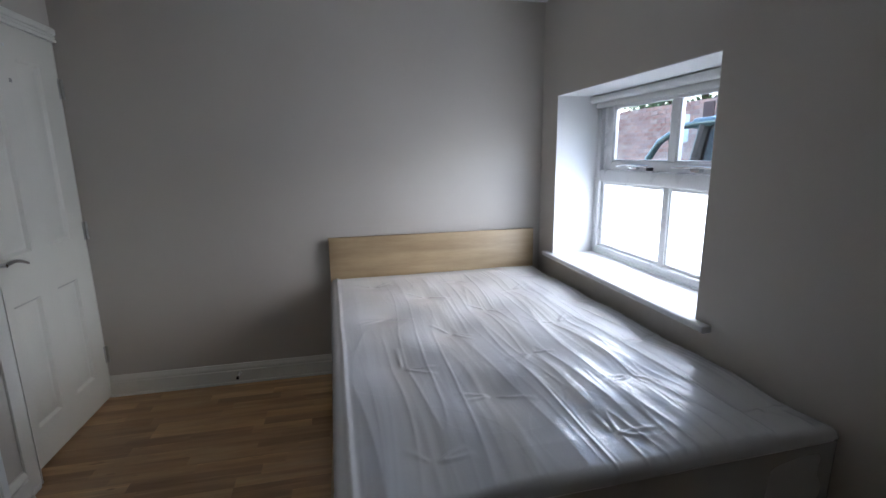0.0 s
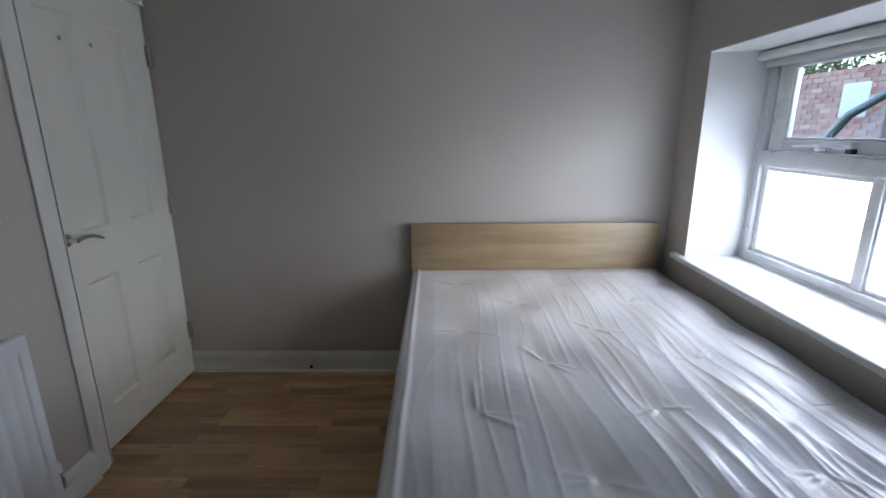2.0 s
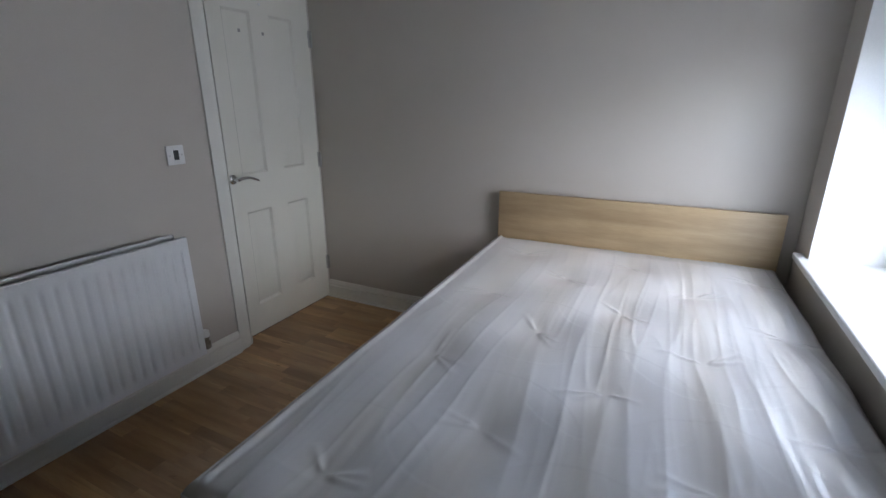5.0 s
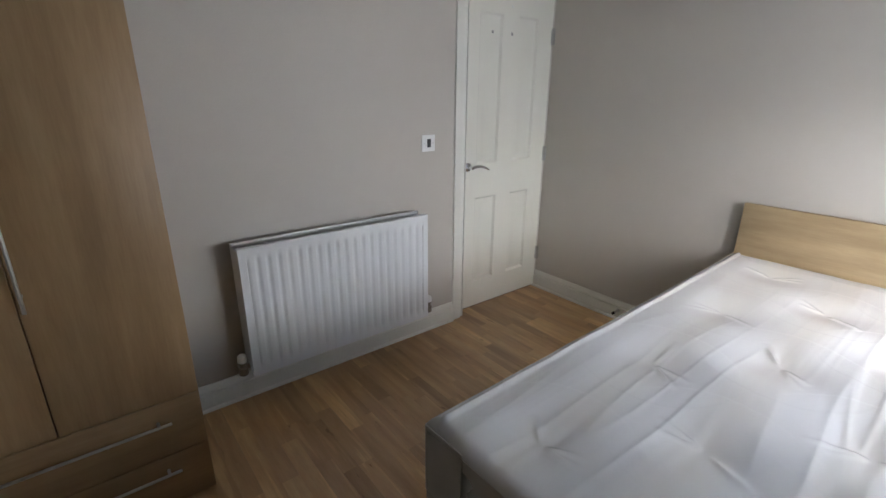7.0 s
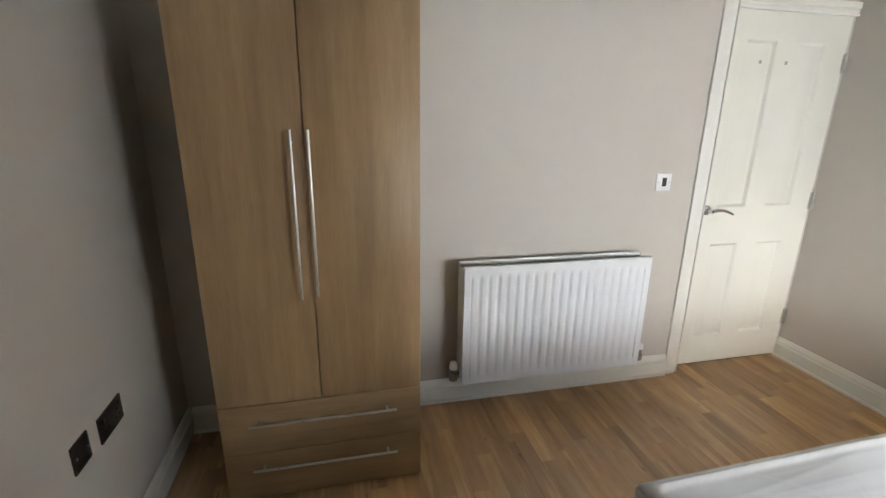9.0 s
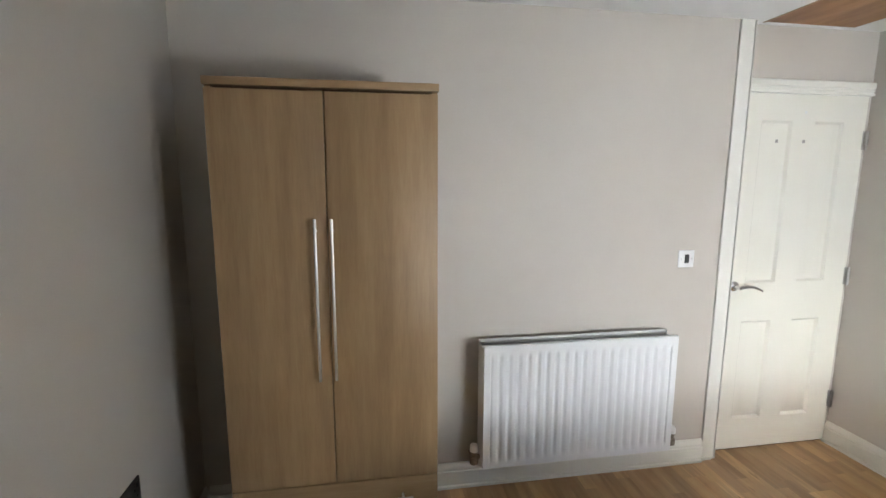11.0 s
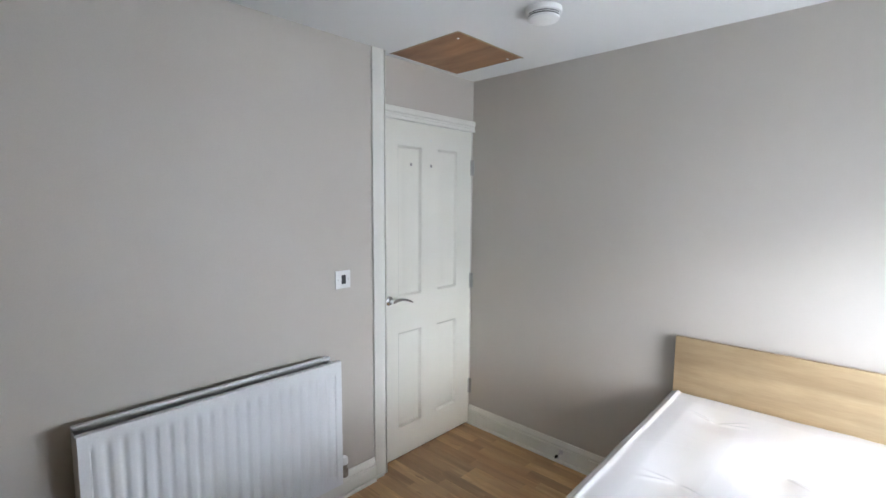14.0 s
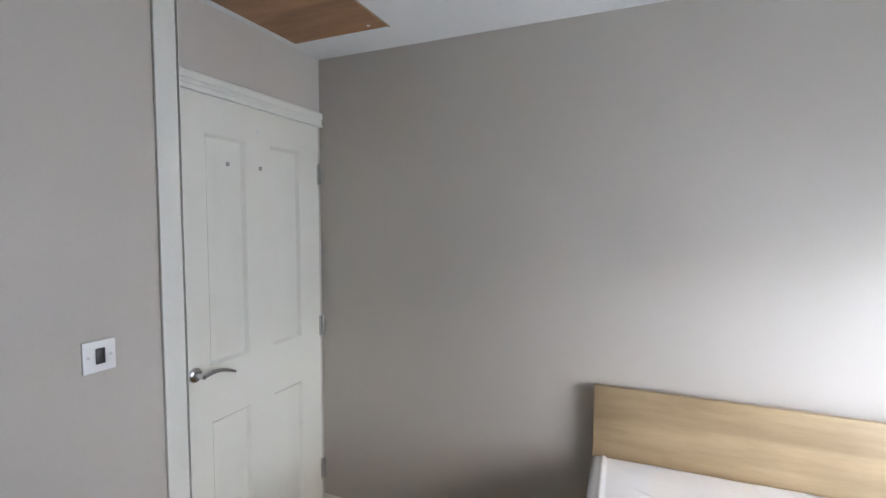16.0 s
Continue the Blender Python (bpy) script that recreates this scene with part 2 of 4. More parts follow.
OAK_HEAD = wood("headboard_oak", (0.385, 0.28, 0.162), (0.45, 0.338, 0.20), (0.51, 0.395, 0.245), (0.5, 5.0, 5.0), 0.42, 4.0)
PLY = wood("plywood", (0.27, 0.135, 0.062), (0.37, 0.195, 0.093), (0.45, 0.255, 0.13), (0.8, 4.5, 4.5), 0.5, 3.0)
FLOOR_WOOD = wood("floor_oak", (0.41, 0.24, 0.11), (0.49, 0.30, 0.143), (0.56, 0.37, 0.19), (0.6, 5.0, 5.0), 0.36, 4.5, vary=0.27, coat=0.12)
CLEAR = glazing("clear_glass", 0.0, False)
FROST = glazing("frosted_glass", 0.35, True)
TINTED = tinted_glass("tinted_car_glass")
WRAP = film_wrap("polythene_wrap")
TICKING = ticking("mattress_ticking")
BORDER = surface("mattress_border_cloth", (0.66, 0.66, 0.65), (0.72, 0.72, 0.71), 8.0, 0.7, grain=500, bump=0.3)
CARD = surface("grey_card", (0.42, 0.41, 0.40), (0.49, 0.48, 0.465), 9.0, 0.7, grain=200, bump=0.1)
HOOK_GREY = surface("hook_residue", (0.26, 0.25, 0.24), (0.36, 0.35, 0.33), 30.0, 0.7, bump=0.1)
RED_PRINT = surface("red_print", (0.35, 0.04, 0.04), (0.42, 0.06, 0.05), 12.0, 0.4, bump=0.02)
DIVAN = surface("bed_base_cloth", (0.30, 0.28, 0.26), (0.36, 0.34, 0.31), 9.0, 0.85, grain=600, bump=0.3)
ASPHALT = surface("asphalt", (0.045, 0.045, 0.046), (0.065, 0.065, 0.066), 0.8, 0.9, grain=90, bump=0.6, depth=0.006)
BRICKS = brickwork("red_brick")
DARK_BRICK = surface("dark_brick", (0.09, 0.05, 0.045), (0.14, 0.08, 0.07), 9.0, 0.9, grain=90, bump=0.5, depth=0.003)
MORTAR = surface("mortar", (0.38, 0.32, 0.28), (0.45, 0.39, 0.35), 9.0, 0.95, grain=200, bump=0.5, depth=0.002)
SIGN_WHITE = surface("sign_board", (0.78, 0.78, 0.77), (0.82, 0.82, 0.81), 4.0, 0.5, bump=0.03)
CAR_PAINT = surface("dark_green_car_paint", (0.05, 0.09, 0.09), (0.065, 0.11, 0.11), 2.0, 0.2, metal=0.3, bump=0.0, coat=0.8)
CAR_SILVER = surface("silver_car_trim", (0.55, 0.57, 0.60), (0.62, 0.64, 0.66), 4.0, 0.3, metal=0.9, bump=0.0)
CAR_SEAT = surface("car_seat_cloth", (0.035, 0.035, 0.04), (0.055, 0.055, 0.06), 20.0, 0.9, bump=0.2)
RUBBER = surface("tyre_rubber", (0.02, 0.02, 0.02), (0.03, 0.03, 0.03), 20.0, 0.8, bump=0.2)
BARK = surface("bark", (0.07, 0.05, 0.035), (0.12, 0.09, 0.065), 6.0, 0.95, grain=40, bump=0.8, depth=0.01)
LEAF = surface("leaf", (0.05, 0.10, 0.025), (0.10, 0.17, 0.05), 1.5, 0.55, grain=30, bump=0.1)


# ---- mesh helpers ----
def box(bm, x0, x1, y0, y1, z0, z1, bevel=0.0, segments=2):
    made = bmesh.ops.create_cube(bm, size=1, matrix=Matrix.Translation(((x0 + x1) / 2, (y0 + y1) / 2, (z0 + z1) / 2)) @ Matrix.Diagonal((x1 - x0, y1 - y0, z1 - z0, 1)))
    if bevel:
        edges = list({e for v in made["verts"] for e in v.link_edges})
        bmesh.ops.bevel(bm, geom=edges, offset=bevel, segments=segments, affect="EDGES", profile=0.5)
    return bm


def rod(bm, a, b, r0, r1=None, sides=16):
    """A capped round bar from a to b."""
    a, b = Vector(a), Vector(b)
    m = Matrix.Translation((a + b) / 2) @ (b - a).to_track_quat("Z", "Y").to_matrix().to_4x4()
    bmesh.ops.create_cone(bm, cap_ends=True, segments=sides, radius1=r0, radius2=r0 if r1 is None else r1, depth=(b - a).length, matrix=m)
    return bm


def tube(bm, points, radius, sides=12):
    """A round bar through points; radius is one number or one for each point."""
    radii = radius if isinstance(radius, (list, tuple)) else [radius] * len(points)
    pts, rings = [Vector(p) for p in points], []
    for i, p in enumerate(pts):
        d = (pts[min(i + 1, len(pts) - 1)] - pts[max(i - 1, 0)]).normalized()
        up = Vector((0, 0, 1)) if abs(d.z) < 0.9 else Vector((0, 1, 0))
        s = d.cross(up).normalized()
        u = s.cross(d)
        rings.append([bm.verts.new(p + radii[i] * (math.cos(a) * s + math.sin(a) * u)) for a in (2 * math.pi * k / sides for k in range(sides))])
    for r, q in zip(rings, rings[1:]):
        for k in range(sides):
            bm.faces.new((r[k], r[(k + 1) % sides], q[(k + 1) % sides], q[k]))
    bm.faces.new(rings[0][::-1])
    bm.faces.new(rings[-1])
    return bm


def extrude(bm, outline, place, a, b):
    """A prism: the outline's (u, v) points, set by place(u, v, w), from w = a to w = b."""
    rings = [[bm.verts.new(place(u, v, w)) for u, v in outline] for w in (a, b)]
    k = len(outline)
    for i in range(k):
        bm.faces.new((rings[0][i], rings[0][(i + 1) % k], rings[1][(i + 1) % k], rings[1][i]))
    bm.faces.new(rings[0][::-1])
    bm.faces.new(rings[1])
    return bm


def lathe(bm, profile, centre, axis="z", sides=32):
    """A turned shape: profile of (radius, height) along an axis from centre."""
    c, rings = Vector(centre), []
    for r, h in profile:
        ring = []
        for k in range(sides):
            a = 2 * math.pi * k / sides
            o = (r * math.cos(a), r * math.sin(a), h)
            ring.append(bm.verts.new(c + Vector({"z": o, "x": (o[2], o[0], o[1]), "y": (o[0], o[2], o[1])}[axis])))
        rings.append(ring)
    for r, q in zip(rings, rings[1:]):
        for k in range(sides):
            bm.faces.new((r[k], r[(k + 1) % sides], q[(k + 1) % sides], q[k]))
    bm.faces.new(rings[0][::-1])
    bm.faces.new(rings[-1])
    return bm


def sheet(bm, nu, nv, place):
    """A grid of nu by nv cells at place(u, v), u and v from 0 to 1."""
    vs = [[bm.verts.new(place(i / nu, j / nv)) for j in range(nv + 1)] for i in range(nu + 1)]
    for i in range(nu):
        for j in range(nv):
            bm.faces.new((vs[i][j], vs[i + 1][j], vs[i + 1][j + 1], vs[i][j + 1]))
    return bm


def mesh_of(name, bm, material, smooth=None, origin=(0, 0, 0)):
    bmesh.ops.recalc_face_normals(bm, faces=bm.faces)
    if any(origin):
        bmesh.ops.translate(bm, verts=bm.verts, vec=-Vector(origin))
    me = bpy.data.meshes.new(name)
    bm.to_mesh(me)
    bm.free()
    me.materials.append(material)
    if smooth is not None:
        me.shade_smooth()
        me.set_sharp_from_angle(angle=radians(smooth))
    return me


def top_of(ob):
    while ob.parent:
        ob = ob.parent
    return ob


def part(name, bm, material, parent, label="", smooth=40):
    """bm, in the room's metres, as one mesh under a thing or a part."""
    ob = new(name, mesh_of(name, bm, material, smooth, top_of(parent).location))
    ob.parent = parent
    return tagged(ob, label)


def thing(name, base, label, category, group="", kind=""):
    ob = new(name)
    ob.location, ob.empty_display_size = base, 0.1
    return tagged(ob, label, category, group, kind)


def solid(name, bm, material, label, category, kind="structure", smooth=30):
    return tagged(new(name, mesh_of(name, bm, material, smooth)), label, category, "", kind)


def mesh():
    return bmesh.new()


# ---- room shell: x from the door wall, y from the headboard wall ----
ROOM_X, ROOM_Y, ROOM_Z = 2.728, -3.46, 2.315
WEST_X = 0.055
DOOR_Y0, DOOR_Y1, DOOR_Z = -0.775, -0.012, 1.99


def holed_wall(bm, place, u0, u1, v0, v1, a0, a1, b0, b1, thick):
    """A wall in u, v with an opening a0..a1 by b0..b1 through its thickness."""
    us, vs = (u0, a0, a1, u1), (v0, b0, b1, v1)
    grid = {(i, j, k): bm.verts.new(place(us[i], vs[j], w)) for i in range(4) for j in range(4) for k, w in enumerate((0, thick))}
    for k in (0, 1):
        for i in range(3):
            for j in range(3):
                if (i, j) != (1, 1):
                    bm.faces.new([grid[c[0], c[1], k] for c in ((i, j), (i + 1, j), (i + 1, j + 1), (i, j + 1))])
    for (i, j), (p, q) in (((1, 1), (2, 1)), ((2, 1), (2, 2)), ((2, 2), (1, 2)), ((1, 2), (1, 1))):
        bm.faces.new((grid[i, j, 0], grid[p, q, 0], grid[p, q, 1], grid[i, j, 1]))
    for s in range(3):
        for e in (0, 3):
            bm.faces.new((grid[s, e, 0], grid[s + 1, e, 0], grid[s + 1, e, 1], grid[s, e, 1]))
            bm.faces.new((grid[e, s, 0], grid[e, s + 1, 0], grid[e, s + 1, 1], grid[e, s, 1]))
    return bm


wall_north = solid("wall_north", box(mesh(), -0.12, 3.08, 0.0, 0.2, -0.05, ROOM_Z), PAINT, "plain warm grey painted wall behind the bed", "wall")
wall_south = solid("wall_south", box(mesh(), -0.12, 3.08, ROOM_Y - 0.2, ROOM_Y, -0.05, ROOM_Z), PAINT, "warm grey painted wall with dark sockets", "wall")
wall_west = solid("wall_west", holed_wall(mesh(), lambda u, v, w: (-w, u, v), -0.8, 0.0, -0.05, ROOM_Z, DOOR_Y0, DOOR_Y1, -0.04, DOOR_Z, 0.12), PAINT, "warm grey painted wall round the recessed door", "wall")
solid("wall_west_thick", box(mesh(), -0.12, WEST_X, ROOM_Y, -0.8005, -0.05, ROOM_Z), PAINT, "warm grey painted wall with the radiator", "wall")
wall_east = solid("wall_east", holed_wall(mesh(), lambda u, v, w: (ROOM_X + w, u, v), ROOM_Y, 0.0, -0.05, ROOM_Z, WINDOW_Y0, WINDOW_Y1, 0.735, 1.735, 0.352), PAINT, "thick warm grey painted wall with a deep window recess", "wall")

# white-painted linings of the window recess
for name, y0, y1, z0 in (("window_recess_side_1", WINDOW_Y1 - 0.004, WINDOW_Y1, 0.762), ("window_recess_side_2", WINDOW_Y0, WINDOW_Y0 + 0.004, 0.762), ("window_recess_head", WINDOW_Y0 + 0.004, WINDOW_Y1 - 0.004, 1.731)):
    solid(name, box(mesh(), ROOM_X + 0.001, 3.0, y0, y1, z0, 1.735), REVEAL, "smooth white plaster lining of the window recess", "trim")

# ceiling with the hatch opening cut through
HX0, HX1, HY0, HY1 = 0.034, 0.515, -0.733, -0.203
solid("ceiling", holed_wall(mesh(), lambda u, v, w: (u, v, ROOM_Z + w), -0.12, 3.08, ROOM_Y - 0.2, 0.2, HX0, HX1, HY0, HY1, 0.09), CEILING, "flat white painted ceiling", "ceiling")

hatch = thing("loft_hatch", (0.27, -0.47, ROOM_Z), "unpainted brown plywood loft hatch set in the ceiling", "hatch")
part("hatch_panel", box(mesh(), HX0 + 0.001, HX1 - 0.001, HY0 + 0.001, HY1 - 0.001, ROOM_Z + 0.0015, ROOM_Z + 0.02), PLY, hatch)
edging = mesh()
for x0, x1, y0, y1 in ((HX0, HX1, HY0 - 0.004, HY0 + 0.003), (HX1 - 0.003, HX1 + 0.004, HY0 + 0.003, HY1)):
    box(edging, x0, x1, y0, y1, ROOM_Z - 0.003, ROOM_Z + 0.001)
part("hatch_edging", edging, OAK_HEAD, hatch, "thin pale sawn edge")
for y, x in ((-0.66, 0.45), (-0.24, 0.44)):
    part("filler_spot", lathe(mesh(), ((0.008, 0), (0.006, -0.003)), (x, y, ROOM_Z + 0.002), sides=10), PLASTIC, hatch, "white dab of filler")

solid("floor", box(mesh(), -0.12, 3.08, ROOM_Y - 0.2, 0.2, -0.06, -0.012), SHADOW_GAP, "brown oak strip flooring", "floor")

SKIRT = ((0, 0.0), (0.019, 0.0), (0.019, 0.08), (0.0175, 0.083), (0.0115, 0.0845), (0.0115, 0.0905), (0.0155, 0.0915), (0.016, 0.097), (0.0145, 0.104), (0.0105, 0.111), (0.0075, 0.118), (0.0065, 0.1235), (0, 0.125))
solid("skirting_north", extrude(mesh(), SKIRT, lambda u, v, w: (w, -u, v), 0.002, ROOM_X), GLOSS, "white gloss moulded skirting board", "baseboard", smooth=25)
solid("skirting_south", extrude(mesh(), SKIRT, lambda u, v, w: (w, ROOM_Y + u, v), WEST_X, ROOM_X), GLOSS, "white gloss moulded skirting board", "baseboard", smooth=25)
solid("skirting_west", extrude(mesh(), SKIRT, lambda u, v, w: (WEST_X + u, w, v), ROOM_Y + 0.02, -0.8835), GLOSS, "white gloss moulded skirting board", "baseboard", smooth=25)
solid("skirting_east", extrude(mesh(), SKIRT, lambda u, v, w: (ROOM_X - u, w, v), ROOM_Y + 0.02, -0.02), GLOSS, "white gloss moulded skirting board", "baseboard", smooth=25)

BEAD = ((0, 0.0), (0.013, 0.0), (0.013, 0.006), (0.0105, 0.0115), (0.005, 0.014), (0, 0.014))
solid("floor_bead_north", extrude(mesh(), BEAD, lambda u, v, w: (w, -0.0212 - u, v), 0.004, ROOM_X - 0.022), GLOSS, "thin white quadrant bead along the floor", "trim", smooth=35)
solid("floor_bead_west", extrude(mesh(), BEAD, lambda u, v, w: (WEST_X + 0.0212 + u, w, v), ROOM_Y + 0.022, -0.8925), GLOSS, "thin white quadrant bead along the floor", "trim", smooth=35)

# unseen panel, added to keep outdoor light from leaking in under the door
solid("door_light_block", box(mesh(), -0.2, -0.121, -0.9, 0.1, -0.05, 2.2), PAINT, "unseen panel that blocks light behind the closed door", "wall")

# ---- door ----
door = thing("door_1", (0, -0.395, 0), "closed cream-white four-panel door in a painted frame", "door", kind="structure")
leaf = mesh()
LY = (-0.768, -0.66, -0.475, -0.34, -0.16, -0.022)
LZ = (0.01, 0.19, 0.77, 0.985, 1.85, 1.983)
face = {(i, j): leaf.verts.new((0.006, LY[i], LZ[j])) for i in range(6) for j in range(6)}
panels = []
for i in range(5):
    for j in range(5):
        f = leaf.faces.new([face[c] for c in ((i, j), (i + 1, j), (i + 1, j + 1), (i, j + 1))])
        if i in (1, 3) and j in (1, 3):
            panels.append(f)
leaf.normal_update()
rim = [e for e in leaf.edges if e.is_boundary]
back = bmesh.ops.extrude_edge_only(leaf, edges=rim)
bmesh.ops.translate(leaf, verts=[v for v in back["geom"] if isinstance(v, bmesh.types.BMVert)], vec=(-0.038, 0, 0))
bmesh.ops.holes_fill(leaf, edges=[e for e in leaf.edges if e.is_boundary], sides=0)
for depth, width in ((-0.013, 0.013), (0.0, 0.006), (0.008, 0.026)):
    bmesh.ops.inset_individual(leaf, faces=panels, thickness=width, depth=depth, use_even_offset=True)
leaf_ob = part("door_leaf", leaf, DOOR_PAINT, door, smooth=40)
if leaf_ob.data.polygons[0].normal.x < 0:
    leaf_ob.data.flip_normals()
handle = part("door_handle", lathe(mesh(), ((0.027, 0.0), (0.027, 0.005), (0.024, 0.009), (0.011, 0.011), (0.0095, 0.035), (0.0095, 0.052)), (0.006, -0.73, 0.972), "x"), CHROME, door, "polished chrome rose and lever", 50)
part("lever", tube(mesh(), [(0.052, -0.73 + 0.14 * s, 0.972 + 0.009 * math.sin(s * 3.2) - 0.021 * s * s) for s in (k / 12 for k in range(13))], [0.0095] * 4 + [0.009, 0.0085, 0.008, 0.0078, 0.0075, 0.007, 0.0066, 0.006, 0.005]), CHROME, handle, smooth=60)
for z in (1.757, 1.008, 0.27):
    hinge = part("hinge", rod(mesh(), (0.016, -0.014, z - 0.05), (0.016, -0.014, z + 0.05), 0.0075, sides=12), HINGE, door, "steel butt hinge")
    part("hinge_leaf", box(mesh(), 0.002, 0.0075, -0.03, -0.0165, z - 0.05, z + 0.05, 0.001, 1), HINGE, hinge)
for y, z, r, mark in ((-0.561, 1.746, 0.008, HOOK_GREY), (-0.397, 1.746, 0.0085, HOOK_GREY), (-0.402, 1.895, 0.0065, BLIND)):
    part("hook_mark", box(mesh(), 0.006, 0.0085, y - r, y + r, z - r, z + r, 0.0008, 1), mark, door, "leftover grey patch of a removed hook")

ARCH = ((0, 0), (0.019, 0), (0.019, 0.012), (0.012, 0.014), (0.012, 0.019), (0.0165, 0.021), (0.0165, 0.027), (0.012, 0.029), (0.012, 0.033), (0.02, 0.037), (0.02, 0.062), (0.016, 0.068), (0, 0.07))
part("architrave_head", extrude(mesh(), ARCH, lambda u, v, w: (u + 0.001, w, DOOR_Z - 0.002 + v), -0.7965, -0.0008), GLOSS, door, smooth=25)
part("door_post", box(box(mesh(), WEST_X + 0.0005, WEST_X + 0.012, -0.882, -0.807, 0.0, ROOM_Z - 0.001, 0.003), 0.0005, WEST_X + 0.0115, -0.8, -0.797, 0.0, ROOM_Z - 0.001), GLOSS, door, "white post running from floor to ceiling")
jamb = mesh()
box(jamb, -0.118, -0.001, DOOR_Y0 + 0.0005, DOOR_Y0 + 0.005, 0.0, DOOR_Z - 0.001)
box(jamb, -0.118, -0.001, DOOR_Y1 - 0.007, DOOR_Y1 - 0.0005, 0.0, DOOR_Z - 0.001)
box(jamb, -0.118, -0.001, DOOR_Y0 + 0.006, DOOR_Y1 - 0.0075, DOOR_Z - 0.006, DOOR_Z - 0.001)
box(jamb, -0.075, -0.045, DOOR_Y0 + 0.006, DOOR_Y0 + 0.02, 0.0, DOOR_Z - 0.007)
box(jamb, -0.075, -0.045, DOOR_Y1 - 0.022, DOOR_Y1 - 0.008, 0.0, DOOR_Z - 0.007)
part("door_lining", jamb, GLOSS, door)
part("closing_strip", box(mesh(), 0.0005, 0.0055, -0.7966, -0.7705, 0.0, DOOR_Z - 0.003, 0.001, 1), GLOSS, door)
part("plinth_block", box(mesh(), WEST_X + 0.0145, WEST_X + 0.021, -0.891, -0.826, 0.0, 0.02, 0.002), GLOSS, door, "chipped painted end of the skirting")

# ---- window ----
window = thing("window_1", (3.03, -0.8525, 0.762), "white plastic window with a top-hung sash over frosted panes", "window", kind="structure")
FX0, FX1 = 3.004, 3.068


def rail(bm, y0, y1, z0, z1, x0=FX0, x1=FX1, bevel=0.006):
    return box(bm, x0, x1, y0, y1, z0, z1, bevel)


yl, yr = WINDOW_Y1, WINDOW_Y0
frame_ob = part("window_frame", rail(rail(mesh(), yl - 0.06, yl - 0.0005, 0.762, 1.7345), yr + 0.0005, yr + 0.06, 0.762, 1.7345), UPVC, window)
steps = mesh()
for side, at in ((-1, yl), (1, yr)):
    for d0, d1, lift in ((0.001, 0.016, 0.005), (0.043, 0.0595, 0.008)):
        y0, y1 = sorted((at + side * d0, at + side * d1))
        rail(steps, y0, y1, 0.764, 1.66, FX0 - lift, FX0 + 0.004, 0.0025)
for z0, z1, lift in ((0.764, 0.776, 0.005), (0.797, 0.8115, 0.008)):
    rail(steps, yr + 0.0605, yl - 0.0605, z0, z1, FX0 - lift, FX0 + 0.004, 0.0025)
part("frame_moulding", steps, UPVC, window)
part("head_rail", rail(mesh(), yr + 0.06, yl - 0.06, 1.675, 1.7345), UPVC, window)
part("bottom_rail", rail(mesh(), yr + 0.06, yl - 0.06, 0.7625, 0.812), UPVC, window)
part("transom", rail(mesh(), yr + 0.055, yl - 0.055, 1.22, 1.29, FX0 - 0.006), UPVC, window)
part("mullion", rail(mesh(), -0.905, -0.862, 0.812, 1.221, FX0 + 0.004), UPVC, window)
beads = mesh()
for a, b, wa, wb in ((yr + 0.06, -0.905, 0.034, 0.012), (-0.862, yl - 0.06, 0.012, 0.034)):
    for y0, y1, z0, z1 in ((a, a + wa, 0.812, 1.22), (b - wb, b, 0.812, 1.22), (a + wa, b - wb, 0.812, 0.83), (a + wa, b - wb, 1.2, 1.22)):
        rail(beads, y0, y1, z0, z1, FX0 + 0.012, FX1 - 0.02, 0.004)
    pane = part("frosted_pane", box(mesh(), 3.034, 3.038, a + 0.005, b - 0.005, 0.815, 1.217), FROST, window, "frosted white glass")
    pane.visible_shadow = False
part("glazing_bead", beads, UPVC, window)
sash = part("sash", rail(rail(mesh(), yl - 0.152, yl - 0.062, 1.292, 1.674, FX0 + 0.012, FX0 + 0.047), yr + 0.062, yr + 0.152, 1.292, 1.674, FX0 + 0.012, FX0 + 0.047), UPVC, window)
sash_rails = mesh()
for z0, z1 in ((1.292, 1.343), (1.645, 1.674)):
    rail(sash_rails, yr + 0.15, yl - 0.15, z0, z1, FX0 + 0.012, FX0 + 0.047)
part("sash_rail", sash_rails, UPVC, sash)
part("glazing_bar", rail(mesh(), -0.915, -0.865, 1.34, 1.648, FX0 + 0.016, FX0 + 0.046), UPVC, sash)
edge = mesh()
for a, b in ((yr + 0.152, -0.915), (-0.865, yl - 0.152)):
    for y0, y1 in ((a, a + 0.01), (b - 0.01, b)):
        rail(edge, y0, y1, 1.343, 1.645, FX0 + 0.02, FX0 + 0.044, 0.003)
    rail(edge, a + 0.01, b - 0.01, 1.343, 1.352, FX0 + 0.02, FX0 + 0.044, 0.003)
    pane = part("clear_pane", box(mesh(), 3.04, 3.044, a + 0.003, b - 0.003, 1.344, 1.646), CLEAR, sash, "clear glass")
    pane.visible_shadow = False
part("sash_bead", edge, UPVC, sash)
